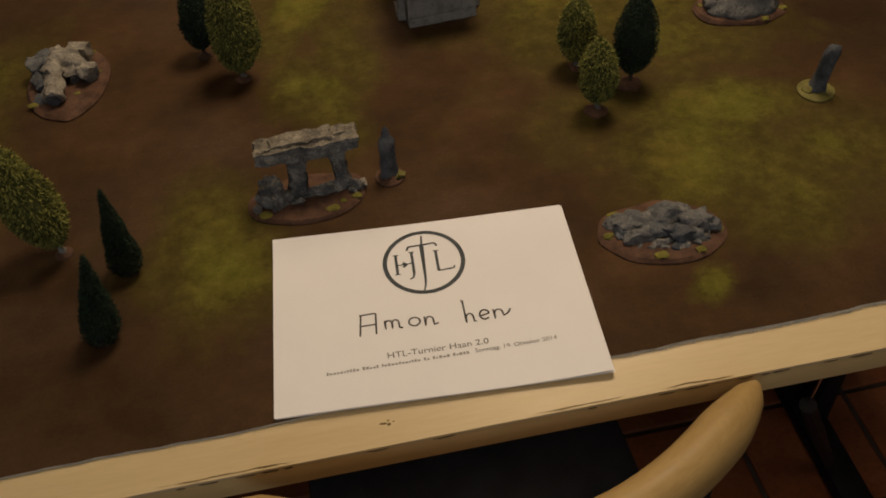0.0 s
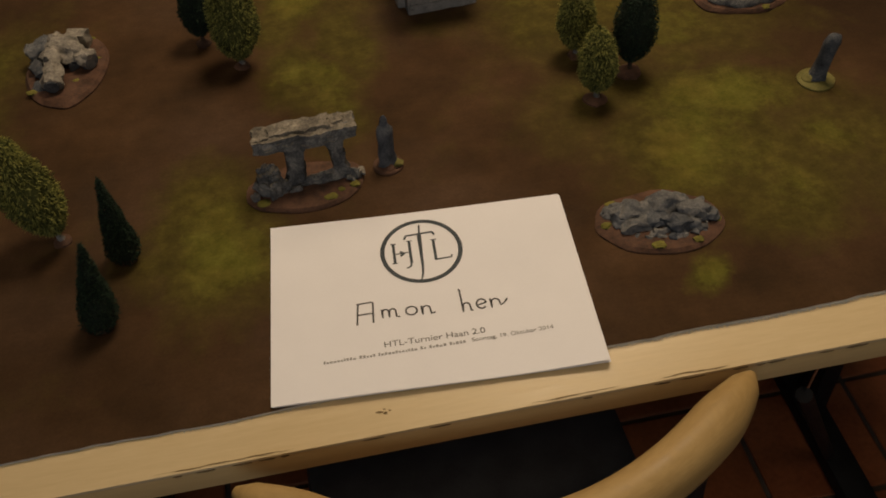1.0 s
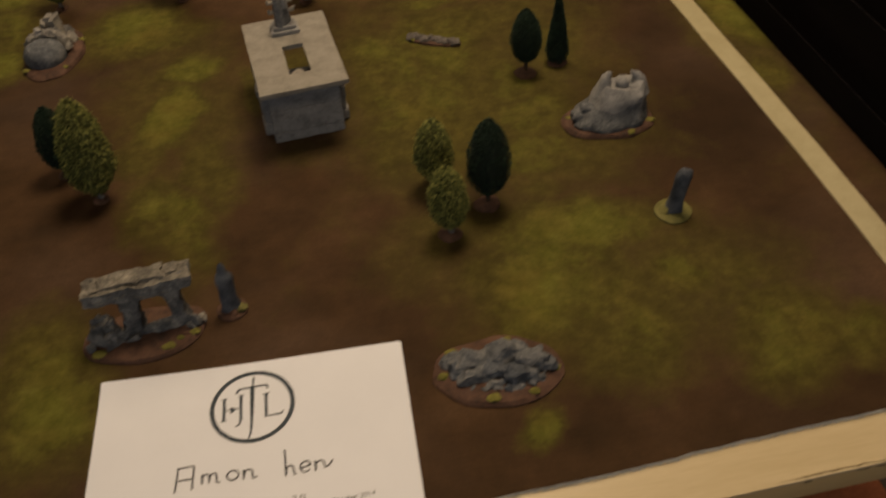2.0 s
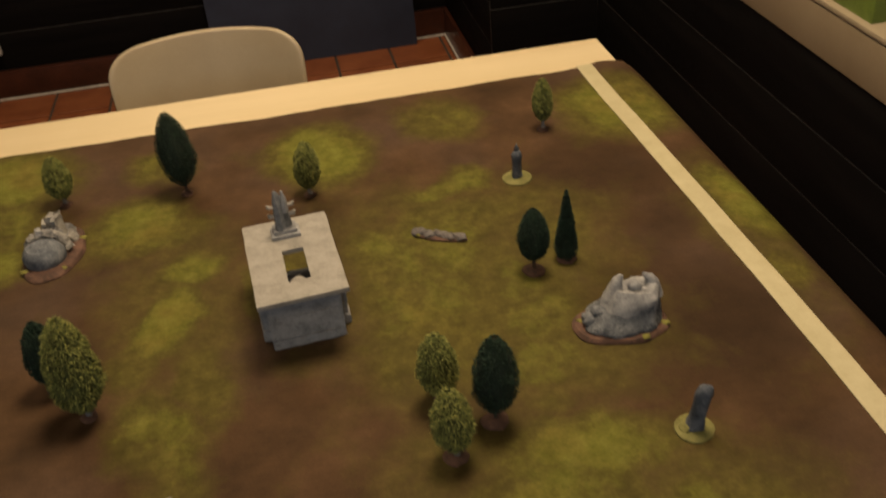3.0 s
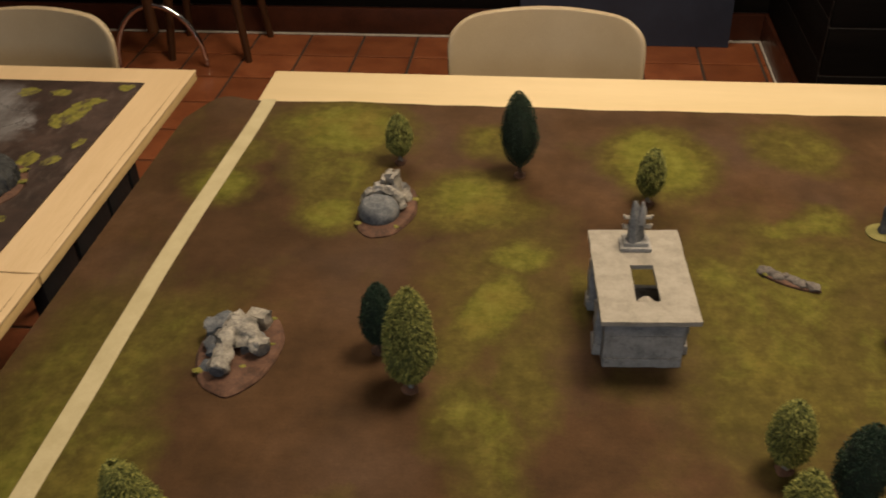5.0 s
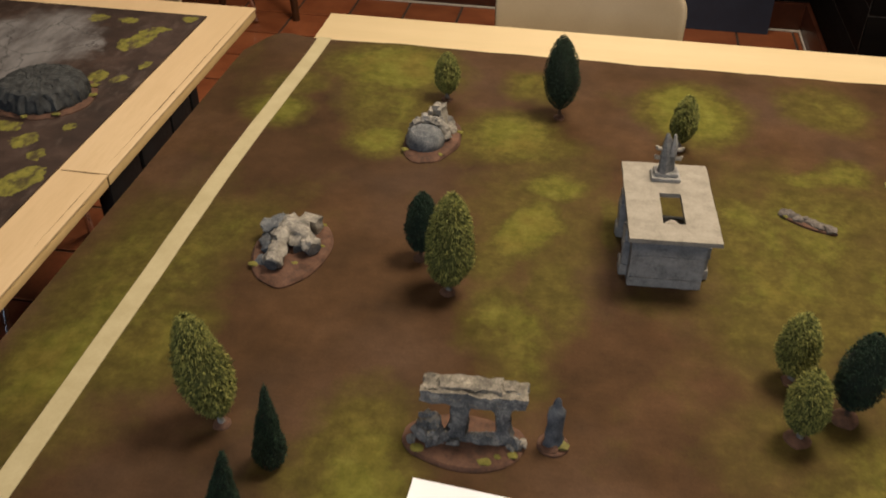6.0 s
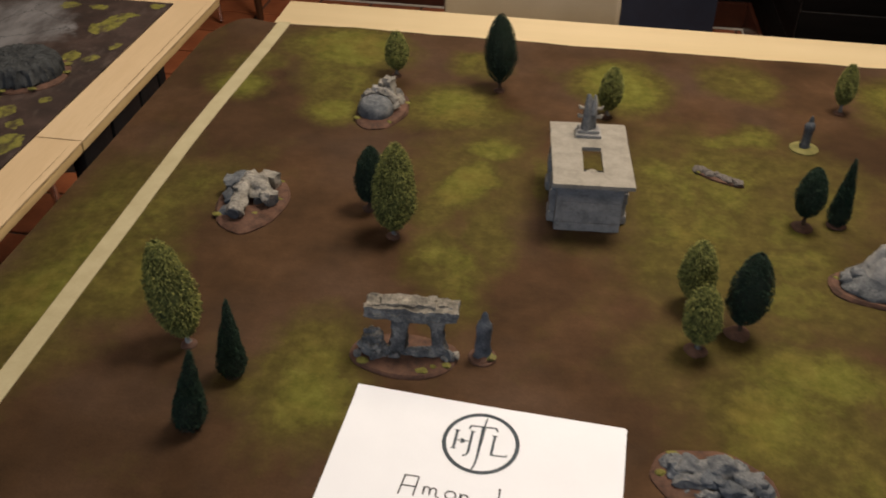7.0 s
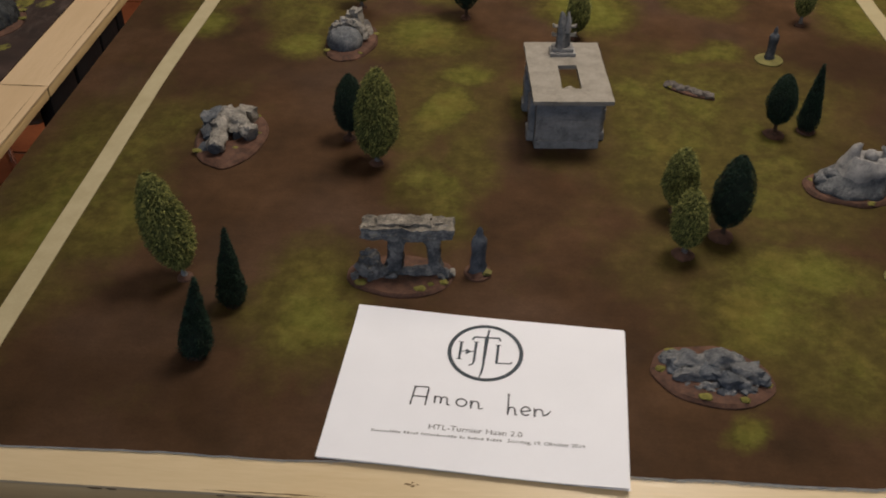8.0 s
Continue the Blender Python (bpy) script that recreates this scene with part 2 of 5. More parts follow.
M_MAT = mat_paint()
M_MATEDGE = mottled("mat_backing", (0.30, 0.30, 0.29), (0.44, 0.43, 0.41), 60, 0.9)
M_TAPE = mottled("masking_tape", (0.36, 0.3096, 0.1728), (0.432, 0.3744, 0.2232), 30, 0.55, 300, 0.2, 0.0004)
M_TOP = striped_wood("table_laminate", (0.555, 0.438, 0.248), (0.640, 0.515, 0.312), (0.35, 3, 3), 5, 0.42)
# Same laminate, coloured darker for the weaker light on the neighbouring tables.
M_TOPDIM = striped_wood("dimmed_table_laminate", (0.500, 0.365, 0.205), (0.585, 0.440, 0.262), (3, 0.35, 3), 5, 0.45)
M_EDGE = striped_wood("table_edge_wood", (0.54, 0.385, 0.170), (0.66, 0.490, 0.235), (0.3, 3, 6), 7, 0.5)
M_CRACK = mottled("chipped_chipboard", (0.10, 0.07, 0.03), (0.22, 0.15, 0.07), 120, 0.9)
M_STEEL = mottled("black_steel", (0.005, 0.005, 0.0055), (0.013, 0.013, 0.014), 14, 0.6, spec=0.2)
M_CHROME = mottled("chrome", (0.72, 0.72, 0.74), (0.85, 0.85, 0.86), 20, 0.10, relief=0.02, metal=1.0)
M_PAPER = mottled("paper", (0.77, 0.775, 0.820), (0.81, 0.815, 0.860), 12, 0.75, 600, 0.06, 0.0003, spec=0.3)
M_INK = mottled("printing_ink", (0.012, 0.018, 0.026), (0.03, 0.045, 0.058), 40, 0.6)
M_PEN = mottled("felt_pen", (0.015, 0.015, 0.018), (0.04, 0.04, 0.045), 90, 0.6)
M_GREYINK = mottled("grey_print", (0.08, 0.08, 0.08), (0.14, 0.14, 0.14), 90, 0.7)
M_THININK = mottled("thin_grey_print", (0.24, 0.24, 0.25), (0.32, 0.32, 0.33), 90, 0.7)
M_STONE = stone_paint("painted_stone", (0.022, 0.024, 0.027), (0.092, 0.095, 0.099), (0.280, 0.272, 0.255))
M_PALE = stone_paint("pale_painted_stone", (0.124, 0.124, 0.124), (0.2232, 0.217, 0.2108), (0.3224, 0.31, 0.2914))
M_MID = stone_paint("weathered_grey_stone", (0.05, 0.053, 0.060), (0.125, 0.127, 0.130), (0.225, 0.22, 0.21))
M_BONE = stone_paint("bone_white_stone", (0.075, 0.072, 0.066), (0.215, 0.199, 0.172), (0.41, 0.381, 0.330))
M_DOME = stone_paint("blue_grey_dome_stone", (0.042, 0.048, 0.058), (0.105, 0.110, 0.118), (0.24, 0.24, 0.235))
M_STATUE = stone_paint("slate_statue_paint", (0.028, 0.033, 0.041), (0.070, 0.077, 0.090), (0.150, 0.156, 0.166))
M_DRY = stone_paint("drybrushed_stone", (0.045, 0.042, 0.038), (0.145, 0.130, 0.106), (0.33, 0.30, 0.245))
M_LOWWALL = stone_paint("dusty_wall_paint", (0.066, 0.056, 0.050), (0.112, 0.098, 0.088), (0.185, 0.165, 0.146))
M_SLAB = stone_paint("slab_paint", (0.190, 0.172, 0.142), (0.252, 0.230, 0.192), (0.310, 0.285, 0.242))
M_WALLSTONE = stone_paint("plinth_paint", (0.135, 0.132, 0.128), (0.245, 0.238, 0.228), (0.34, 0.33, 0.31))
M_EARTH = mottled("base_earth", (0.038, 0.019, 0.011), (0.132, 0.068, 0.042), 45, 0.9, 300, 0.6, 0.001)
M_FLOCK = mottled("yellow_flock", (0.09, 0.082, 0.012), (0.205, 0.188, 0.036), 90, 0.95, 700, 0.8, 0.001)
M_OLIVE = mottled("olive_base_paint", (0.10, 0.092, 0.020), (0.185, 0.166, 0.050), 60, 0.85, 400, 0.5, 0.001)
M_DARKGREEN = foliage("dark_needles", (0.008, 0.015, 0.010), (0.030, 0.054, 0.030))
M_LIGHTGREEN = foliage("yellow_green_flock", (0.030, 0.040, 0.012), (0.30, 0.295, 0.075))
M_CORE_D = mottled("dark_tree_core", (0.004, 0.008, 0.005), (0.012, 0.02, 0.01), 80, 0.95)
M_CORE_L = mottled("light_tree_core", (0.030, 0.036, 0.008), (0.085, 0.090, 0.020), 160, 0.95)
M_TRUNK = mottled("bare_tree_trunk", (0.08, 0.068, 0.056), (0.336, 0.32, 0.296), 70, 0.8)
M_TRUNKD = mottled("brown_tree_trunk", (0.035, 0.022, 0.014), (0.10, 0.06, 0.035), 70, 0.85)
M_CHAIR = mottled("beige_chair_shell", (0.33, 0.262, 0.165), (0.40, 0.322, 0.208), 5, 0.45, 400, 0.15, 0.0004)
M_BENT = striped_wood("bent_beech", (0.30, 0.195, 0.070), (0.43, 0.295, 0.120), (0.5, 0.5, 4), 9, 0.55)
M_LEATHER = mottled("black_upholstery", (0.026, 0.026, 0.028), (0.046, 0.046, 0.048), 25, 0.7, 500, 0.3, 0.0006, spec=0.2)
M_STOOLWOOD = striped_wood("brown_stool_wood", (0.030, 0.012, 0.005), (0.066, 0.028, 0.011), (4, 4, 0.6), 9, 0.4)
M_TILE = mottled("terracotta_tile", (0.168, 0.048, 0.0176), (0.288, 0.096, 0.036), 9, 0.42, 120, 0.25, 0.0008, per_object=0.35)
M_GROUT = mottled("dark_grout", (0.035, 0.026, 0.020), (0.075, 0.055, 0.042), 30, 0.95)
M_SKIRT = mottled("dark_red_skirting_tile", (0.028, 0.009, 0.005), (0.060, 0.019, 0.010), 14, 0.35)
M_TRIM = mottled("pale_trim", (0.42, 0.38, 0.33), (0.62, 0.58, 0.52), 40, 0.5)
M_BOARD = striped_wood("black_panel_board", (0.0032, 0.0028, 0.0028), (0.0075, 0.0065, 0.006), (0.4, 0.4, 5), 6, 0.7, spec=0.03)
M_GAP = mottled("panel_joint", (0.022, 0.021, 0.020), (0.060, 0.056, 0.053), 30, 0.8)
M_WALL = mottled("dark_plaster", (0.045, 0.038, 0.032), (0.075, 0.064, 0.055), 4, 0.9)
M_BEIGE = mottled("beige_sill_paint", (0.195, 0.145, 0.085), (0.24, 0.185, 0.115), 6, 0.5)
M_SILLTOP = mottled("light_sill_top", (0.26, 0.205, 0.128), (0.32, 0.258, 0.170), 8, 0.45)
M_CEIL = mottled("ceiling_paint", (0.55, 0.53, 0.50), (0.65, 0.63, 0.60), 3, 0.9)
M_BLUE = mottled("dark_blue_board", (0.019, 0.025, 0.046), (0.029, 0.038, 0.068), 5, 0.6)
M_TEAL = mottled("teal_paint", (0.01, 0.16, 0.12), (0.03, 0.28, 0.20), 30, 0.6)
M_WHITE = mottled("white_paint", (0.372, 0.36, 0.336), (0.456, 0.444, 0.42), 9, 0.5)
M_GREYPANE = mottled("grey_panel", (0.168, 0.161, 0.14), (0.252, 0.238, 0.21), 9, 0.5)
M_GREENBOX = mottled("green_carton", (0.09, 0.135, 0.018), (0.15, 0.21, 0.035), 30, 0.5)
M_BOTTLE = mottled("dark_glass", (0.012, 0.02, 0.012), (0.02, 0.035, 0.02), 20, 0.15, spec=0.7)
M_PINKRUBBER = mottled("rubber_foot", (0.01, 0.01, 0.01), (0.02, 0.02, 0.02), 30, 0.8)


def second_mat_paint():
    m, t, b = nodes_of("grey_mat_paint", 0.6, 0, 0.3)
    v = coords(t)
    soil = ramp(t, noise_of(t, v, 14, 6, 0.65), (0.3, (0.014, 0.0076, 0.0054)), (0.52, (0.030, 0.017, 0.0125)), (0.75, (0.060, 0.037, 0.029)))
    wisps = noise_of(t, v, 30, 6, 0.72, (1.0, 0.45, 1.0))
    soil = mixed(t, ramp(t, wisps, (0.52, (0, 0, 0)), (0.68, (0.55,) * 3)), soil, (0.090, 0.066, 0.056))
    slate = ramp(t, noise_of(t, v, 24, 5, 0.6, (1.0, 0.35, 1.0)), (0.34, (0.075, 0.068, 0.068)), (0.58, (0.165, 0.158, 0.160)))
    area = patch_mask(t, v, [(-0.90, 1.09, 0.13, 0.15, 0, 1.0), (-0.81, 1.10, 0.05, 0.07, -30, 0.9), (-1.02, 0.72, 0.18, 0.18, 0, 1.0)], 0.16, 0.75)
    moss = patch_mask(t, v, SECOND_MOSS, 0.085, 0.75)
    moss = ramp(t, math_of(t, "MULTIPLY", moss, math_of(t, "ADD", -0.05, math_of(t, "MULTIPLY", noise_of(t, v, 26, 4, 0.65, (1.0, 0.5, 1.0)), 1.9))), (0.40, (0, 0, 0)), (0.56, (0.9,) * 3))
    moss = math_of(t, "MULTIPLY", moss, ramp(t, noise_of(t, v, 60, 4, 0.65, (1, 0.5, 1)), (0.36, (0.15,) * 3), (0.52, (1, 1, 1))))
    c = mixed(t, moss, mixed(t, area, soil, slate), ramp(t, noise_of(t, v, 80, 4), (0.3, (0.105, 0.100, 0.012)), (0.7, (0.215, 0.200, 0.030))))
    crack = node(t, "ShaderNodeTexVoronoi", Scale=9.0, feature="DISTANCE_TO_EDGE")
    t.links.new(warped(t, v, 0.06, 22.0), crack.inputs["Vector"])
    c = mixed(t, math_of(t, "MULTIPLY", ramp(t, crack.outputs["Distance"], (0.0, (1, 1, 1)), (0.010, (0, 0, 0))), area), c, (0.02, 0.02, 0.02))
    t.links.new(c, b.inputs["Base Color"])
    bump(t, b, noise_of(t, v, 120, 4), 0.4, 0.001)
    return m


M_MAT2 = second_mat_paint()


# ---- mesh helpers ----
def box(bm, lo, hi, m=None, bevel=0.0):
    size = Vector(hi) - Vector(lo)
    made = bmesh.ops.create_cube(bm, size=1)["verts"]
    bmesh.ops.transform(bm, verts=made, matrix=Matrix.Translation((Vector(hi) + Vector(lo)) / 2) @ Matrix.Diagonal((*size, 1)))
    if bevel:
        edges = {e for v in made for e in v.link_edges}
        made = bmesh.ops.bevel(bm, geom=list(edges), offset=bevel, segments=2, affect="EDGES", profile=0.6)["verts"]
    if m is not None:
        bmesh.ops.transform(bm, verts=made, matrix=m)
    return made


def tube(bm, points, radii, sides=10, squash=1.0):
    """A round bar along points; radii is one number or one for each point."""
    points = [Vector(p) for p in points]
    if isinstance(radii, (int, float)):
        radii = [radii] * len(points)
    rings, side = [], None
    for i, p in enumerate(points):
        ahead = (points[min(i + 1, len(points) - 1)] - points[max(i - 1, 0)]).normalized()
        side = (ahead.orthogonal() if side is None else side - ahead * side.dot(ahead)).normalized()
        up = ahead.cross(side)
        rings.append([bm.verts.new(p + radii[i] * (math.cos(a) * side + squash * math.sin(a) * up)) for a in (2 * math.pi * k / sides for k in range(sides))])
    for a, b in zip(rings, rings[1:]):
        for k in range(sides):
            bm.faces.new((a[k], a[(k + 1) % sides], b[(k + 1) % sides], b[k]))
    bm.faces.new(rings[0][::-1])
    bm.faces.new(rings[-1])
    return [v for r in rings for v in r]


def lathe(bm, profile, centre=(0, 0, 0), sides=20, rx=1.0, ry=1.0, wobble=0.0, seed=0):
    """Rings of radius r at height z, closed at both ends; wobble makes the outline uneven."""
    c, rings = Vector(centre), []
    for r, z in profile:
        ring = []
        for k in range(sides):
            a = 2 * math.pi * k / sides
            w = 1 + wobble * noise.noise(Vector((math.cos(a) * 1.6 + seed, math.sin(a) * 1.6, z * 25 + seed)))
            ring.append(bm.verts.new(c + Vector((r * w * rx * math.cos(a), r * w * ry * math.sin(a), z))))
        rings.append(ring)
    for a, b in zip(rings, rings[1:]):
        for k in range(sides):
            bm.faces.new((a[k], a[(k + 1) % sides], b[(k + 1) % sides], b[k]))
    bm.faces.new(rings[0][::-1])
    bm.faces.new(rings[-1])
    return [v for r in rings for v in r]


def rock(bm, centre, size, seed=0, rough=0.35, m=None, cuts=5, detail=2):
    """A broken stone: a ball cut flat on some sides and roughened."""
    rng = random.Random(seed)
    made = bmesh.ops.create_icosphere(bm, subdivisions=detail, radius=1)["verts"]
    planes = [(Vector((rng.uniform(-1, 1), rng.uniform(-1, 1), rng.uniform(-0.6, 1))).normalized(), rng.uniform(0.5, 0.85)) for _ in range(cuts)]
    for v in made:
        for n, d in planes:
            over = v.co.dot(n) - d
            if over > 0:
                v.co -= n * over
        v.co += v.co.normalized() * rough * 0.5 * noise.noise(v.co * 2.3 + Vector((seed * 3.1, seed, 0)))
    tf = Matrix.Translation(centre) @ (m or Matrix()) @ Matrix.Diagonal((*size, 1))
    bmesh.ops.transform(bm, verts=made, matrix=tf)
    return made


def shard(bm, centre, size, seed=0, m=None, points=13):
    """A sharp-edged broken stone: the hull of a few random points."""
    rng = random.Random(seed)
    made = []
    tf = Matrix.Translation(centre) @ (m or Matrix()) @ Matrix.Diagonal((*size, 1))
    for k in range(points):
        d = Vector((rng.gauss(0, 1), rng.gauss(0, 1), rng.gauss(0, 1))).normalized() * rng.uniform(0.75, 1.0)
        made.append(bm.verts.new(tf @ d))
    hull = bmesh.ops.convex_hull(bm, input=made)
    bmesh.ops.delete(bm, geom=[g for g in hull["geom_interior"] if isinstance(g, bmesh.types.BMVert)], context="VERTS")
    return made


def rumple(bm, amount, scale, seed=0.0):
    """Chips and dents on all that the bmesh holds."""
    for v in bm.verts:
        v.co += amount * noise.noise_vector(v.co * scale + Vector((seed, seed * 2, 0)))


def cut_up(bm, cuts):
    bmesh.ops.subdivide_edges(bm, edges=bm.edges[:], cuts=cuts, use_grid_fill=True)


def mesh_of(name, bm, materials, smooth=True):
    bmesh.ops.recalc_face_normals(bm, faces=bm.faces[:])
    me = bpy.data.meshes.new(name)
    bm.to_mesh(me)
    bm.free()
    for m in materials if isinstance(materials, (list, tuple)) else [materials]:
        me.materials.append(m)
    if smooth:
        me.polygons.foreach_set("use_smooth", [True] * len(me.polygons))
        me.set_sharp_from_angle(angle=radians(40))
    return me


def part(name, bm, material, parent, label="", smooth=True):
    ob = new(name, mesh_of(name, bm, material, smooth))
    ob.parent = parent
    return tagged(ob, label) if label else ob


def thing(name, x, y, z, turn=0.0, label="", category="", group=""):
    ob = new(name)
    ob.matrix_world = pose(x, y, z, 0, 0, turn)
    ob.empty_display_size = 0.05
    return tagged(ob, label, category, group)


def single(name, bm, material, label="", category="", group="", kind="", smooth=True):
    return tagged(new(name, mesh_of(name, bm, material, smooth)), label, category, group, kind)


# ---- the room ----
BACK, NOOK, FACE, RIGHT, LEFT, FRONT, HIGH = 3.32, 0.958, 2.50, 1.32, -3.4, -3.0, 2.7
bm = bmesh.new()
box(bm, (LEFT - 0.2, FRONT - 0.2, -0.12), (RIGHT + 0.2, BACK + 0.2, -0.004))
floor = single("floor", bm, M_GROUT, "terracotta tiled floor with dark joints", "floor", kind="structure")
bm = bmesh.new()
box(bm, (LEFT - 0.2, FRONT - 0.2, HIGH), (RIGHT + 0.2, BACK + 0.2, HIGH + 0.15))
single("ceiling", bm, M_CEIL, "plain pale ceiling", "ceiling", kind="structure")


def wall(name, lo, hi, label):
    bm = bmesh.new()
    box(bm, lo, hi)
    return single(name, bm, M_WALL, label, "wall", kind="structure")


wall_back = wall("wall_back", (LEFT - 0.2, BACK + 0.02, 0), (NOOK, BACK + 0.2, HIGH), "dark wall clad with black boards")
wall_nook = wall("wall_nook", (NOOK + 0.02, FACE + 0.02, 0), (NOOK + 0.2, BACK + 0.2, HIGH), "black boarded side of a wall recess")
wall_face = wall("wall_face", (NOOK + 0.2, FACE + 0.02, 0), (RIGHT + 0.6, FACE + 0.2, HIGH), "black boarded end of a wall recess")
wall_right = wall("wall_right", (RIGHT + 0.02, FRONT - 0.2, 0), (RIGHT + 0.2, FACE + 0.02, 0.70), "black boarded wall below a sill")
wall("wall_right_upper", (RIGHT + 0.5, FRONT - 0.2, 0), (RIGHT + 0.6, FACE + 0.02, HIGH), "dark wall behind a deep sill")
wall("wall_left", (LEFT - 0.2, FRONT - 0.2, 0), (LEFT, BACK + 0.02, HIGH), "plain dark wall")
bm = bmesh.new()
for lo, hi in (((LEFT, FRONT - 0.2, 0), (RIGHT + 0.02, FRONT, 1.1)), ((LEFT, FRONT - 0.2, 2.4), (RIGHT + 0.02, FRONT, HIGH)),
               ((LEFT, FRONT - 0.2, 1.1), (-1.7, FRONT, 2.4)), ((0.5, FRONT - 0.2, 1.1), (RIGHT + 0.02, FRONT, 2.4))):
    box(bm, lo, hi)
single("wall_front", bm, M_WALL, "plain dark wall with a window opening", "wall", kind="structure")

# black boards with pale joints, on the walls that are seen
BOARD_H = 0.145


def boards(parent, axis, at, lo, hi, start, count, height=BOARD_H):
    for k in range(count):
        z0, z1 = start + k * height + 0.0022, start + (k + 1) * height - 0.0022
        bm = bmesh.new()
        box(bm, (lo, at, z0) if axis == "x" else (at, lo, z0), (hi, at + 0.016, z1) if axis == "x" else (at + 0.016, hi, z1), None, 0.002)
        part("board", bm, M_BOARD, parent)
    bm = bmesh.new()
    box(bm, (lo, at + 0.0022, start) if axis == "x" else (at + 0.0022, lo, start), (hi, at + 0.0195, start + count * height) if axis == "x" else (at + 0.0195, hi, start + count * height))
    part("joint_backing", bm, M_GAP, parent, "pale joints between the boards")


boards(wall_back, "x", BACK, LEFT, NOOK, 0.115, 8)
boards(wall_nook, "y", NOOK, FACE + 0.0205, BACK, 0.115, 8)
boards(wall_face, "x", FACE, NOOK, RIGHT, 0.080, 5, 0.155)
boards(wall_right, "y", RIGHT, FRONT, FACE, 0.080, 4, 0.155)
boards(wall_right, "y", RIGHT, FRONT, FACE - 0.021, 0.7002, 1, 0.0195)

# dark red skirting tiles with a pale top seam on the floor
bm = bmesh.new()
box(bm, (LEFT, BACK - 0.012, 0), (NOOK - 0.012, BACK + 0.015, 0.112), None, 0.003)
single("skirting_back", bm, M_SKIRT, "dark red tiled skirting", "skirting", kind="structure")
bm = bmesh.new()
box(bm, (NOOK - 0.012, FACE, 0), (NOOK + 0.015, BACK + 0.015, 0.112), None, 0.003)
single("skirting_nook", bm, M_SKIRT, "dark red tiled skirting", "skirting", kind="structure")
bm = bmesh.new()
box(bm, (LEFT, BACK - 0.020, 0), (NOOK - 0.012, BACK - 0.013, 0.006))
box(bm, (NOOK - 0.019, FACE, 0), (NOOK - 0.0125, BACK - 0.021, 0.006))
single("floor_trim", bm, M_TRIM, "thin pale seam along the skirting", "trim", kind="structure")

# sill on the right-hand wall
bm = bmesh.new()
box(bm, (RIGHT - 0.004, FRONT, 0.700), (RIGHT + 0.030, FACE - 0.02, 0.797), None, 0.004)
single("sill_fascia", bm, M_BEIGE, "beige painted edge of a deep sill", "sill", kind="structure")
bm = bmesh.new()
box(bm, (RIGHT - 0.006, FRONT, 0.799), (RIGHT + 0.50, FACE - 0.02, 0.811), None, 0.004)
single("window_sill", bm, M_SILLTOP, "light painted top of a deep sill", "sill", kind="structure")


# ---- tables ----
def table(x0, x1, y0, y1, label, group, folded=False, top_m=None):
    """A folding conference table: a laminate top with a wooden lip on a black steel frame."""
    cx, cy = (x0 + x1) / 2, (y0 + y1) / 2
    ob = thing("table", cx, cy, 0, 0, label, "table", group)
    w, d = (x1 - x0) / 2, (y1 - y0) / 2
    bm = bmesh.new()
    box(bm, (-w, -d, TOP - 0.004), (w, d, TOP), None, 0.0015)
    part("tabletop", bm, top_m or M_TOP, ob)
    bm = bmesh.new()
    box(bm, (-w + 0.0015, -d + 0.0015, TOP - (0.021 if folded else 0.033)), (w - 0.0015, d - 0.0015, TOP - 0.0045), None, 0.002)
    part("core", bm, M_EDGE, ob, "bare wooden edge under the laminate")
    for sx in (-1, 1):
        x = sx * (w - 0.085)
        bm = bmesh.new()
        box(bm, (x - 0.018, -d + 0.05, TOP - 0.066), (x + 0.018, d - 0.05, TOP - 0.034), None, 0.003)
        part("cross_rail", bm, M_STEEL, ob)
        bm = bmesh.new()
        box(bm, (x - 0.016, -0.020, 0.045), (x + 0.016, 0.020, TOP - 0.067), None, 0.004)
        part("column", bm, M_STEEL, ob)
        bm = bmesh.new()
        box(bm, (x - 0.025, -d + 0.06, 0.012), (x + 0.025, d - 0.06, 0.044), None, 0.006)
        foot = part("foot_bar", bm, M_STEEL, ob)
        for sy in (-1, 1):
            bm = bmesh.new()
            lathe(bm, [(0.017, 0), (0.020, 0.003), (0.020, 0.010), (0.016, 0.0118)], (x, sy * (d - 0.10), 0), 14)
            part("rubber_foot", bm, M_PINKRUBBER, foot)
    for sy in (-1, 1):
        bm = bmesh.new()
        box(bm, (-w + 0.11, sy * (d - 0.07) - 0.012, TOP - 0.060), (w - 0.11, sy * (d - 0.07) + 0.012, TOP - 0.034), None, 0.003)
        part("long_rail", bm, M_STEEL, ob)
    if folded:
        # black folding frame close under the side edge
        for y, reach in ((-0.27, 0.050), (-0.155, 0.055), (-0.055, 0.038), (0.005, 0.014)):
            bm = bmesh.new()
            box(bm, (w - 0.030, y - reach, TOP - 0.095), (w - 0.006, y + reach, TOP - 0.0215), None, 0.003)
            part("folding_bracket", bm, M_STEEL, ob)
        bm = bmesh.new()
        box(bm, (w - 0.030, -0.32, TOP - 0.064), (w - 0.022, 0.02, TOP - 0.050), None, 0.002)
        part("hinge_bar", bm, M_STEEL, ob)
    return ob


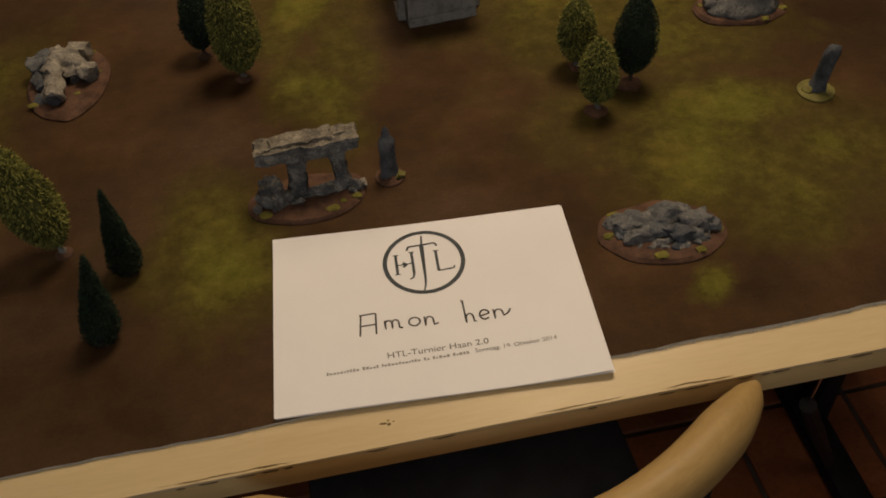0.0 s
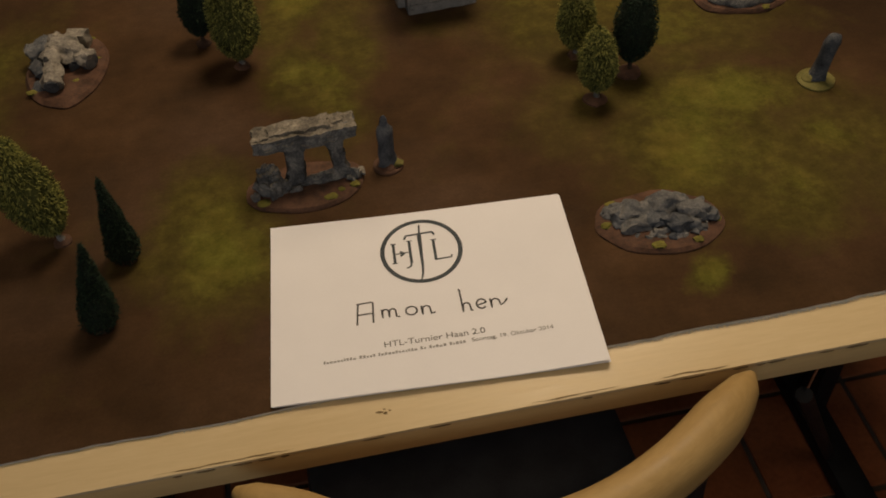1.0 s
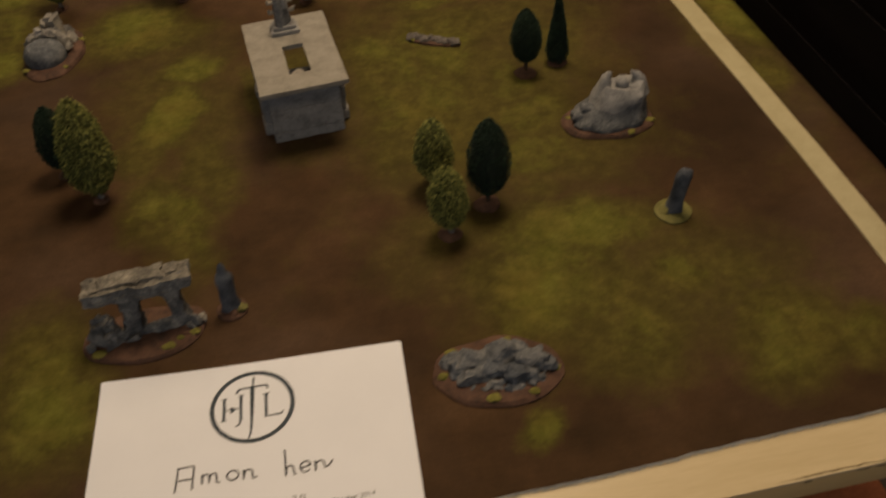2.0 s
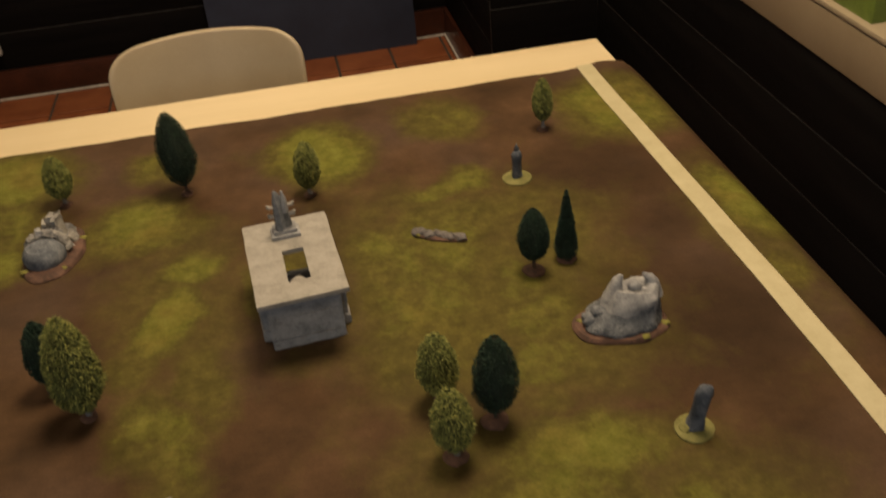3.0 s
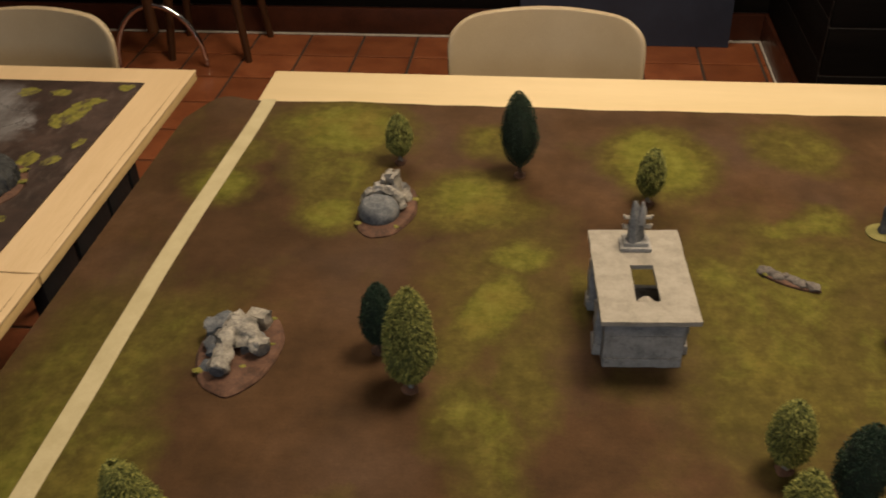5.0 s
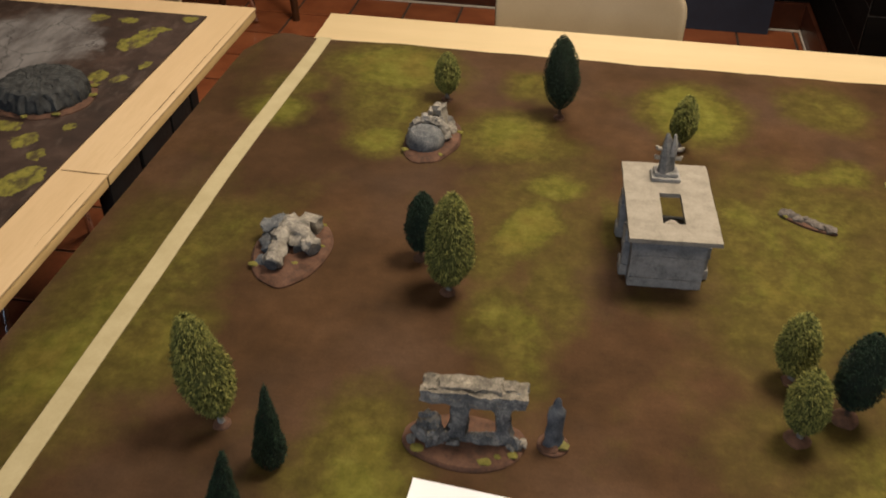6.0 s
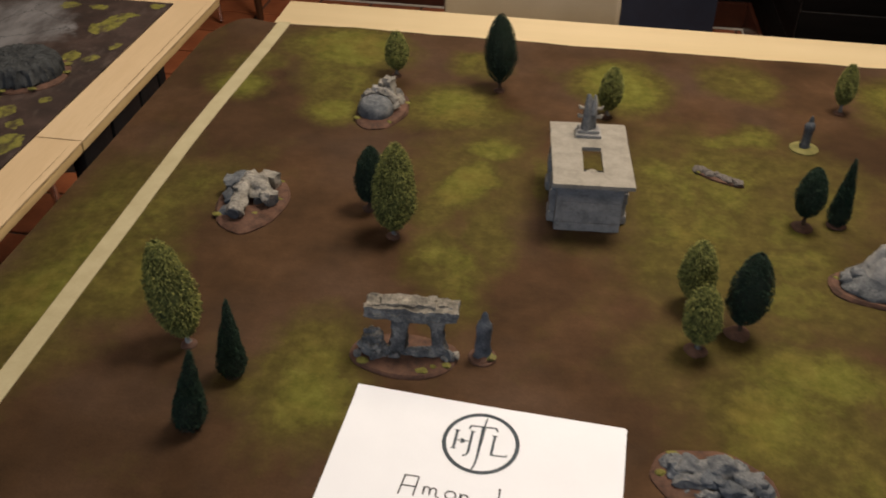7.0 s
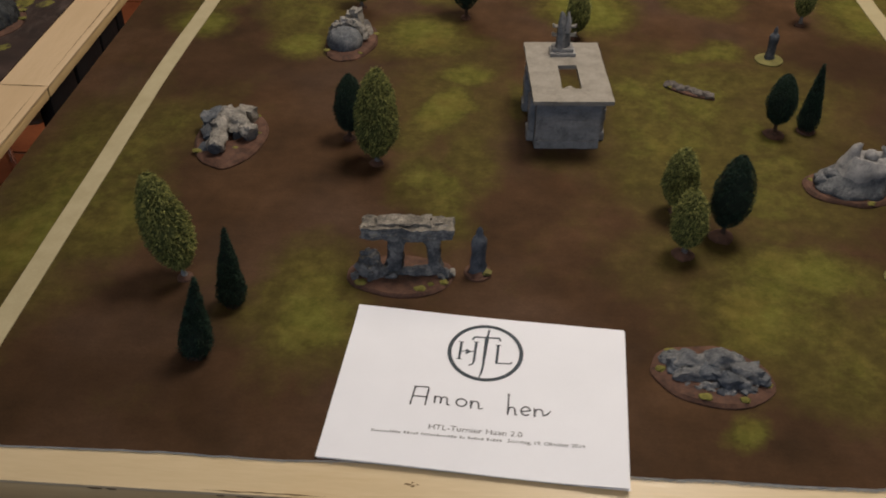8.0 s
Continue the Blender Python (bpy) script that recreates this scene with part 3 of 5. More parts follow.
X0, X1, Y0, YM, Y1 = -0.384, 0.904, -0.046, 0.652, 1.350
t_near = table(X0, X1, Y0, YM - 0.001, "wood-edged folding table under the painted battle mat", "tables under the mat")
table(X0, X1, YM + 0.001, Y1, "wood-edged folding table under the painted battle mat", "tables under the mat")
NX = -0.541
n_near = table(NX - 1.28, NX, 0.02, 0.6915, "wood-edged folding table under a grey battle mat", "neighbouring tables", True, M_TOPDIM)
n_far = table(NX - 1.28, NX, 0.6925, 1.346, "wood-edged folding table under a grey battle mat", "neighbouring tables", True, M_TOPDIM)

# folding brace under the near edge: a bright thin rod on a dark strut
bm = bmesh.new()
tube(bm, [(0.512 - t_near.location.x, -0.020 - t_near.location.y, TOP - 0.036), (0.520 - t_near.location.x, -0.006 - t_near.location.y, 0.612)], 0.0013, 8)
part("brace_rod", bm, M_CHROME, t_near, "thin bright steel rod")
bm = bmesh.new()
tube(bm, [(0.518 - t_near.location.x, -0.008 - t_near.location.y, 0.615), (0.590 - t_near.location.x, 0.045 - t_near.location.y, 0.47), (0.80 - t_near.location.x, 0.200 - t_near.location.y, 0.05)], 0.009, 8)
part("brace_strut", bm, M_STEEL, t_near)

# chipped edge of the near table: small dark breaks along the lip
rng = random.Random(4)
bm = bmesh.new()
for k in range(26):
    x = rng.uniform(-0.25, 0.85)
    rock(bm, ((x - (X0 + X1) / 2), Y0 - (Y0 + YM) / 2 + 0.0005, TOP - 0.0035), (rng.uniform(0.004, 0.014), 0.0011, rng.uniform(0.0006, 0.0013)), k, 0.6, None, 4, 1)
tagged(part("chipped_lip", bm, M_CRACK, t_near, "dark chips along the front lip"), kind="stuff")
bm = bmesh.new()
for k, (x, y, l, w) in enumerate(((-0.003, 0.001, 0.0034, 0.0012), (0.002, -0.001, 0.0024, 0.0016), (0.001, 0.003, 0.0016, 0.0008), (0.0055, 0.001, 0.0012, 0.0007))):
    rock(bm, (0.096 + x - (X0 + X1) / 2, -0.024 + y - (Y0 + YM) / 2, TOP + 0.0001), (l, w, 0.0004), k + 500, 1.2, None, 3, 2)
part("dent", bm, M_CRACK, t_near, "small scratched dent in the wood")


def crack(parent, ends, across, along_x, seed, wide=0.0006):
    """A thin ragged split where the laminate lifts off the lip."""
    bm, rng = bmesh.new(), random.Random(seed)
    for a, b in ends:
        n, last = max(4, int((b - a) / 0.006)), None
        for i in range(n + 1):
            p = a + (b - a) * i / n
            q = across + 0.0013 * noise.noise(Vector((p * 35, seed, 0))) + 0.0010 * noise.noise(Vector((p * 160, seed, 3)))
            w = wide * (0.3 + rng.random()) * min(1, 4 * min(i, n - i) / n)
            pts = ((p, q - w), (p, q + w)) if along_x else ((q - w, p), (q + w, p))
            pair = [bm.verts.new((x - parent.location.x, y - parent.location.y, TOP + 0.0004)) for x, y in pts]
            if last:
                bm.faces.new((last[0], last[1], pair[1], pair[0]))
            last = pair
    tagged(part("crack", bm, M_CRACK, parent, "thin dark split in the laminate"), kind="stuff")


crack(t_near, ((-0.10, 0.02), (0.22, 0.30), (0.335, 0.40), (0.60, 0.72), (0.74, 0.84)), Y0 + 0.0026, True, 2)
crack(n_far, ((0.72, 1.31),), NX - 0.012, False, 5, 0.0010)
crack(n_near, ((0.50, 0.68),), NX - 0.012, False, 7)
crack(n_near, ((NX - 0.074, NX - 0.004),), 0.6895, True, 8, 0.0010)

# ---- battle mats ----
def mat_height(x):
    """The mat lies flat and sags where it hangs over the table's sides."""
    over = max(X0 - x, 0)
    z = MAT - 0.20 * over ** 1.25
    over = max(x - X1 - 0.004, 0)
    return z - 3.0 * over ** 1.4


MX0, MX1, MY0, MY1 = -0.506, 0.952, -0.0045, 1.220


def ease(a, b, x):
    f = min(1, max(0, (x - a) / (b - a)))
    return f * f * (3 - 2 * f)


def mat_near(x):
    return MY0 + 0.010 * x + 0.0028 * noise.noise(Vector((x * 9, 0.3, 0))) + 0.0014 * noise.noise(Vector((x * 45, 7, 0)))


def mat_far(x):
    """The far edge wanders, and drops round the corner where it hangs over the left side."""
    y = MY1 + 0.006 * noise.noise(Vector((x * 7, 3.3, 0))) + 0.003 * noise.noise(Vector((x * 23, 1.3, 0))) + 0.018 * max(0, 1 - abs(x - 0.87) / 0.06)
    return y + 0.024 * ease(X0, -0.45, x) - 0.085 * ease(-0.44, -0.515, x) ** 2 - 0.05 * ease(0.90, 0.955, x) ** 2


bm = bmesh.new()
NXG, NYG = 110, 90
grid = []
for j in range(NYG + 1):
    row = []
    for i in range(NXG + 1):
        v = j / NYG
        x = MX0 + (MX1 - MX0) * i / NXG
        near, far = mat_near(x), mat_far(x)
        y = near + (far - near) * v
        row.append(bm.verts.new((x, y, mat_height(x) + 0.0005 * noise.noise(Vector((x * 8, y * 8, 0))))))
    grid.append(row)
for j in range(NYG):
    for i in range(NXG):
        bm.faces.new((grid[j][i], grid[j][i + 1], grid[j + 1][i + 1], grid[j + 1][i]))
top_faces = bm.faces[:]
low = bmesh.ops.extrude_face_region(bm, geom=top_faces)
bmesh.ops.translate(bm, verts=[g for g in low["geom"] if isinstance(g, bmesh.types.BMVert)], vec=(0, 0, -0.0026))
for f in bm.faces:
    f.material_index = 1
for f in top_faces:
    f.material_index = 0
mat_ob = single("battle_mat", bm, [M_MAT, M_MATEDGE], "brown painted cloth battle mat with mossy green patches", "game mat")
# pale fraying along the front edge
bm = bmesh.new()
rng = random.Random(9)
for k in range(4200):
    x = rng.uniform(-0.10, 0.89)
    if rng.random() > 0.12 + 0.88 * ease(0.15, 0.45, x):
        continue
    y = mat_near(x)
    a = rng.uniform(-0.9, 0.9)
    l = rng.uniform(0.0012, 0.0055)
    s = Vector((math.sin(a), -math.cos(a), 0)) * l
    n = Vector((math.cos(a), math.sin(a), 0)) * 0.0004
    p = Vector((x, y + 0.0012, TOP + 0.0004 + rng.uniform(0, 0.0022)))
    bm.faces.new([bm.verts.new(q) for q in (p - n, p + n, p + s + n * 0.3, p + s - n * 0.3)])
part("frayed_edge", bm, M_MATEDGE, mat_ob, "pale frayed cut edge", False)


def tape(x0, x1, y0, y1, label, drift, bend=0.0):
    bm = bmesh.new()
    n = 60
    rows = []
    for k in range(n + 1):
        y = y0 + (y1 - y0) * k / n
        dx = 0.0008 * noise.noise(Vector((y * 12, x0 * 9, 0))) + drift * ease(0.70, 1.22, y) + bend * ease(0.80, 0.45, y) * ease(0.02, 0.30, y)
        rows.append([bm.verts.new((x + dx, y, mat_height(x + dx) + z)) for x, z in ((x0, 0.0004), (x0, 0.0014), (x1, 0.0014), (x1, 0.0004))])
    for a, b in zip(rows, rows[1:]):
        for k in range(3):
            bm.faces.new((a[k], a[k + 1], b[k + 1], b[k]))
    single("tape_line", bm, M_TAPE, label, "masking tape", "tape lines on the mat")


tape(-0.388, -0.3615, 0.000, 1.222, "pale masking tape stuck along the mat's side", 0.014)
tape(0.829, 0.8595, 0.010, 1.228, "pale masking tape stuck along the mat's side", -0.008, 0.0045)

bm = bmesh.new()
box(bm, (NX - 1.19, 0.11, TOP + 0.0005), (NX - 0.078, 1.278, TOP + 0.0035), None, 0.001)
single("battle_mat", bm, M_MAT2, "grey and brown painted mat with yellow moss patches", "game mat")

# ---- the sign: a folded sheet of paper ----
PAPER = Matrix.Translation((0.002, -0.002, MAT + 0.0005)) @ pose(0, 0, 0, 0, 0, -3.6)
PW, PH = 0.296, 0.215


def paper_z(u, v):
    return 0.0012 + 0.0035 * max(0, (u - 0.18) / 0.116) ** 2 * max(0, 1 - v / 0.12) + 0.0022 * max(0, (v - 0.18) / 0.035) ** 2 * max(0, 1 - u / 0.25) + 0.0007 * math.sin(u * 21 + v * 9)


def sheet(bm, lift, thick, inset=0.0, drop=0.0):
    grid = [[bm.verts.new((inset + (PW - 2 * inset) * i / 30 + drop, inset + (PH - 2 * inset) * j / 22, paper_z(PW * i / 30, PH * j / 22) * lift + thick)) for i in range(31)] for j in range(23)]
    for j in range(22):
        for i in range(30):
            bm.faces.new((grid[j][i], grid[j][i + 1], grid[j + 1][i + 1], grid[j + 1][i]))
    faces = bm.faces[:]
    low = bmesh.ops.extrude_face_region(bm, geom=faces)
    bmesh.ops.translate(bm, verts=[g for g in low["geom"] if isinstance(g, bmesh.types.BMVert)], vec=(0, 0, -0.00025))


sign = tagged(new("paper_sign"), "white folded paper sign with printed emblem and handwriting", "sign")
sign.matrix_world = PAPER
bm = bmesh.new()
sheet(bm, 1.0, 0.0012)
part("front_sheet", bm, M_PAPER, sign)
bm = bmesh.new()
sheet(bm, 0.35, 0.0005, 0.0, 0.0015)
part("back_sheet", bm, M_PAPER, sign)


def on_paper(u, v):
    return Vector((u, v, paper_z(u, v) + 0.00145))


def ribbon(bm, points, width, taper=False):
    """A flat pen stroke that follows the paper."""
    fine = []
    for (u0, v0), (u1, v1) in zip(points, points[1:]):
        n = max(1, int(math.hypot(u1 - u0, v1 - v0) / 0.0015))
        fine += [(u0 + (u1 - u0) * k / n, v0 + (v1 - v0) * k / n) for k in range(n)]
    fine.append(points[-1])
    last = None
    for i, (u, v) in enumerate(fine):
        a, b = fine[max(i - 1, 0)], fine[min(i + 1, len(fine) - 1)]
        du, dv = b[0] - a[0], b[1] - a[1]
        l = math.hypot(du, dv) or 1
        w = width / 2 * ((0.35 + 0.65 * i / len(fine)) if taper else 1)
        pair = [bm.verts.new(on_paper(u + s * w * dv / l, v - s * w * du / l)) for s in (-1, 1)]
        if last:
            bm.faces.new((last[0], last[1], pair[1], pair[0]))
        last = pair


def arc(cu, cv, ru, rv, a0, a1, n=14):
    return [(cu + ru * math.cos(radians(a0 + (a1 - a0) * k / n)), cv + rv * math.sin(radians(a0 + (a1 - a0) * k / n))) for k in range(n + 1)]


CU, CV, CR = 0.148, 0.160, 0.0405
bm = bmesh.new()
ribbon(bm, arc(CU, CV + 0.0012, CR - 0.0020, CR * 1.04 - 0.0020, 0, 360, 72), 0.0044)
part("emblem_ring", bm, M_INK, sign, "dark ring of the emblem")
bm = bmesh.new()
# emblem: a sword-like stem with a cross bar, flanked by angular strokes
ribbon(bm, [(CU + 0.0012, CV + 0.0365), (CU + 0.0006, CV + 0.030), (CU - 0.0002, CV + 0.022)], 0.0020)
ribbon(bm, [(CU - 0.0035, CV - 0.0365), (CU - 0.0016, CV - 0.029), (CU - 0.0008, CV - 0.020), (CU - 0.0002, CV + 0.023)], 0.0046, True)
ribbon(bm, [(CU - 0.0155, CV + 0.0185), (CU - 0.0135, CV + 0.0235), (CU + 0.0130, CV + 0.0250), (CU + 0.0150, CV + 0.0205)], 0.0022)
for u, v0, v1 in ((CU - 0.027, CV + 0.014, CV - 0.012), (CU - 0.011, CV + 0.016, CV - 0.014), (CU + 0.013, CV + 0.014, CV - 0.013)):
    ribbon(bm, [(u, v0), (u, v1)], 0.0028)
    ribbon(bm, [(u - 0.003, v0), (u + 0.003, v0)], 0.0012)
ribbon(bm, [(CU - 0.011, CV - 0.012), (CU - 0.012, CV - 0.018), (CU - 0.016, CV - 0.020)], 0.0018)
ribbon(bm, [(CU - 0.030, CV - 0.012), (CU - 0.024, CV - 0.012)], 0.0012)
ribbon(bm, [(CU - 0.027, CV), (CU - 0.011, CV + 0.001)], 0.0014)
ribbon(bm, [(CU - 0.021, CV + 0.003), (CU - 0.017, CV), (CU - 0.021, CV - 0.003)], 0.0026)
ribbon(bm, [(CU + 0.012, CV - 0.013), (CU + 0.028, CV - 0.012), (CU + 0.029, CV - 0.009)], 0.0018)
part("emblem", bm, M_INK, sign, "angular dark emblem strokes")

bm = bmesh.new()
PEN = 0.0017
ribbon(bm, [(0.0815, 0.1015), (0.0805, 0.090), (0.0795, 0.0765)], PEN)
ribbon(bm, [(0.080, 0.1015), (0.094, 0.1025), (0.0955, 0.1015), (0.0950, 0.090), (0.0945, 0.0775)], PEN)
ribbon(bm, [(0.081, 0.0885), (0.0945, 0.0890)], PEN)
ribbon(bm, [(0.1030, 0.0920), (0.1035, 0.0815)] + arc(0.1065, 0.0880, 0.0030, 0.0035, 180, 0, 8) + [(0.1097, 0.0815)] + arc(0.1130, 0.0880, 0.0030, 0.0035, 180, 0, 8) + [(0.1163, 0.0820), (0.1195, 0.0810)], PEN)
ribbon(bm, arc(0.1305, 0.0865, 0.0052, 0.0050, 70, 430, 24), PEN)
ribbon(bm, [(0.1400, 0.0910), (0.1405, 0.0800)] + arc(0.1445, 0.0865, 0.0035, 0.0038, 180, 0, 8) + [(0.1485, 0.0805), (0.1525, 0.0815)], PEN)
part("handwriting", bm, M_PEN, sign, "handwritten word in dark pen")
bm = bmesh.new()
up = lambda points: [(u - 0.001, v + 0.0035) for u, v in points]
ribbon(bm, up([(0.1775, 0.0995), (0.1785, 0.1020), (0.1790, 0.0735)] + arc(0.1828, 0.0800, 0.0033, 0.0042, 180, 0, 8) + [(0.1865, 0.0745), (0.1885, 0.0745)]), PEN)
ribbon(bm, up([(0.1925, 0.0795), (0.2012, 0.0818)] + arc(0.1968, 0.0808, 0.0046, 0.0056, 12, 318, 20)), PEN)
ribbon(bm, up([(0.2055, 0.0855), (0.2060, 0.0740)] + arc(0.2100, 0.0805, 0.0038, 0.0042, 180, 0, 8) + [(0.2145, 0.0765), (0.2185, 0.0790), (0.2215, 0.0835)]), PEN)
part("handwriting", bm, M_PEN, sign, "handwritten word in dark pen")


def printed(text, u, v, size, material, label):
    data = bpy.data.curves.new("lettering", "FONT")
    data.body, data.size, data.align_x = text, size, "LEFT"
    tmp = bpy.data.objects.new("lettering", data)
    scene.collection.objects.link(tmp)
    me = bpy.data.meshes.new_from_object(tmp.evaluated_get(bpy.context.evaluated_depsgraph_get()))
    bpy.data.objects.remove(tmp)
    me.materials.clear()
    me.materials.append(material)
    for p in me.vertices:
        p.co = on_paper(u + p.co.x * 1.10, v + p.co.y + 0.032 * p.co.x)
    ob = new("printed_line", me)
    ob.parent = sign
    return tagged(ob, label)


printed("HTL-Turnier Haan 2.0", 0.1015, 0.0475, 0.0093, M_GREYINK, "printed line of dark lettering")
# small line: an address as bars of its word lengths, then the date
bm = bmesh.new()
u, rng = 0.047, random.Random(3)
for n in (10, 5, 12, 2, 5, 5):
    for k in range(n):
        w, tall = rng.uniform(0.0014, 0.0027), 0.0034 if k == 0 else rng.choice((0.0020, 0.0021, 0.0030))
        v = 0.0372 + 0.034 * (u - 0.047) + tall / 2
        ribbon(bm, [(u, v), (u + w, v)], tall)
        u += w + 0.0009
    u += 0.0022
part("printed_bars", bm, M_THININK, sign, "small printed line as grey bars")
printed("Sonntag, 19. Oktober 2014", 0.1805, 0.0418, 0.0062, M_GREYINK, "small printed date")


# ---- miniature trees ----
def tree(x, y, height, radius, bare, shape, leaf_m, core_m, trunk_m, label, lean=(0.0, 0.0), leaf=0.0042, count=2600, seed=0, foot=0.010, blunt=0.5):
    """A model tree: tapered trunk on a small foot, and a crown of many small tufts."""
    ob = thing("model_tree", x, y, MAT, 0, label, "model tree", "model trees on the mat")
    rng = random.Random(seed)
    count = int(count * 1.6)
    lx, ly = lean
    bend = lambda z: Vector((lx * (z / height), ly * (z / height), z))
    bm = bmesh.new()
    lathe(bm, [(foot, 0), (foot * 0.95, 0.0018), (foot * 0.5, 0.0042), (0.0028, 0.006)], (0, 0, 0), 14, wobble=0.25, seed=seed)
    part("foot", bm, M_EARTH, ob, "small earth-coloured foot")
    bm = bmesh.new()
    tube(bm, [bend(0.004) + Vector((0.0006, 0, 0)), bend(bare * 0.6), bend(bare + height * 0.25), bend(height * 0.9)], [0.0046 if trunk_m is M_TRUNK else 0.0030, 0.0026, 0.0016, 0.0006], 8)
    for k in range(7):
        z = bare + (height - bare) * (0.05 + 0.1 * k)
        a = rng.uniform(0, 6.28)
        tube(bm, [bend(z), bend(z + 0.006) + Vector((math.cos(a), math.sin(a), 0)) * radius * 0.5], [0.0009, 0.0004], 5)
    part("trunk", bm, trunk_m, ob)

    def reach(f):
        if shape == "cone":
            return max(0.04, (1 - f) ** 0.85) * (0.55 + 0.45 * min(1, f / 0.12))
        g = (f - 0.40) / (0.60 if f > 0.40 else 0.40)
        return max(0.05, 1 - abs(g) ** (1.85 if f > 0.40 else 2.0)) ** 0.64 * 0.95

    # Inner crown body; the dark gaps between needles are put into its colour.
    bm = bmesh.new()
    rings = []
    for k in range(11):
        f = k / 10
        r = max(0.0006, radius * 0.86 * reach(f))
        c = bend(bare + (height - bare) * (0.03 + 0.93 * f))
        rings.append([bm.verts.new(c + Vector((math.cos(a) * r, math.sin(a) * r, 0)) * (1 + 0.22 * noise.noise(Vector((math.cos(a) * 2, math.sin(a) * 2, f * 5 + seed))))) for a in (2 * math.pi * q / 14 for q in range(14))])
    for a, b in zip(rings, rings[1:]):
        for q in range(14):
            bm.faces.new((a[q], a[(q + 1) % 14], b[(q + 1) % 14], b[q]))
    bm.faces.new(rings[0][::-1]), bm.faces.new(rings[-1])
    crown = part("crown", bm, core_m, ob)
    verts, faces = [], []
    for k in range(count):
        f = rng.random() ** (0.9 if shape == "cone" else 1.0)
        if shape == "cone" and rng.random() > 0.25 + (1 - f):
            f *= 0.6
        a = rng.uniform(0, 2 * math.pi)
        r = radius * reach(f) * (1 + 0.16 * noise.noise(Vector((math.cos(a) * 2.2, math.sin(a) * 2.2, f * 6 + seed)))) * rng.uniform(0.80, 0.98)
        out = Vector((math.cos(a), math.sin(a), 0))
        p = bend(bare + (height - bare) * f) + out * r
        way = (out * rng.uniform(0.35, 0.9) + Vector((rng.uniform(-0.45, 0.45), rng.uniform(-0.45, 0.45), rng.uniform(-1.1, 0.45) if shape == "oval" else rng.uniform(-0.7, 0.9)))).normalized()
        side = way.orthogonal().normalized()
        side = (side * math.cos(q := rng.uniform(0, 6.28)) + way.cross(side) * math.sin(q))
        up = way.cross(side)
        l, w = leaf * rng.uniform(0.6, 1.35), leaf * rng.uniform(0.14, 0.26)
        n = len(verts)
        verts += [p - side * w, p + side * w, p + up * w, p + way * l]
        faces += [(n, n + 1, n + 3), (n + 1, n + 2, n + 3), (n + 2, n, n + 3)]
    me = bpy.data.meshes.new("needles")
    me.from_pydata([tuple(v) for v in verts], [], faces)
    me.materials.append(leaf_m)
    tufts = new("needles", me)
    tufts.parent = crown
    return ob


PALE, DARK, PINE = "yellow-green flocked model tree on a small foot", "dark green model deciduous tree on a small foot", "dark green pointed model conifer on the mat"
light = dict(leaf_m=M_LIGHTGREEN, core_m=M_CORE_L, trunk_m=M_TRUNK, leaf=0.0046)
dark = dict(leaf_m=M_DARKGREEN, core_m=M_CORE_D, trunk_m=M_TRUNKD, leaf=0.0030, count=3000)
tree(-0.001, 0.510, 0.144, 0.031, 0.014, "oval", label="tall " + PALE, seed=1, count=3600, lean=(0.003, 0), **light)
tree(-0.048, 0.572, 0.102, 0.023, 0.014, "oval", label=DARK, seed=2, lean=(0.004, 0), **dark)
tree(-0.090, 1.016, 0.085, 0.0212, 0.016, "oval", label="small " + PALE, seed=3, **light)
tree(0.101, 0.990, 0.142, 0.031, 0.018, "oval", label="tall " + DARK, seed=4, lean=(-0.004, 0), **dark)
tree(0.290, 0.922, 0.091, 0.0200, 0.016, "oval", label="small " + PALE, seed=5, lean=(0.004, 0), **light)
tree(0.691, 1.009, 0.091, 0.0160, 0.020, "oval", label="slim small " + PALE, seed=6, **light)
tree(0.566, 0.631, 0.098, 0.0225, 0.020, "oval", label=DARK, seed=7, foot=0.016, **dark)
tree(0.615, 0.645, 0.109, 0.0185, 0.004, "cone", label=PINE, seed=8, foot=0.014, **dark)
tree(0.396, 0.338, 0.096, 0.0225, 0.016, "oval", label="small " + PALE, seed=9, foot=0.014, lean=(-0.002, 0), **light)
tree(0.398, 0.426, 0.096, 0.0235, 0.014, "oval", label="small " + PALE, seed=10, lean=(-0.002, 0), **light)
tree(0.449, 0.378, 0.120, 0.0270, 0.018, "oval", label=DARK, seed=11, foot=0.016, lean=(0.003, 0), **dark)
tree(-0.196, 0.250, 0.142, 0.029, 0.016, "oval", label="tall leaning " + PALE, seed=12, lean=(-0.021, 0.004), count=3600, **light)
tree(-0.149, 0.126, 0.109, 0.0215, 0.003, "cone", label=PINE, seed=13, lean=(0.015, 0), **dark)
tree(-0.129, 0.209, 0.109, 0.0195, 0.003, "cone", label=PINE, seed=14, lean=(0.004, 0), **dark)


# ---- miniature ruins ----
def scenic_base(parent, rx, ry, seed, height=0.005, cx=0.0, cy=0.0, pinch=0.0):
    bm = bmesh.new()
    made = lathe(bm, [(1.0, 0), (1.0, height * 0.35), (0.93, height), (0.5, height * 1.15), (0.05, height * 1.2)], (0, 0, 0), 40, 1, 1, 0.10, seed)
    for v in made:
        v.co = Vector((cx + v.co.x * rx * (1 + pinch * v.co.y), cy + v.co.y * ry, v.co.z + 0.0008 * noise.noise(v.co * 6)))
    part("base", bm, M_EARTH, parent, "brown earth-textured base")


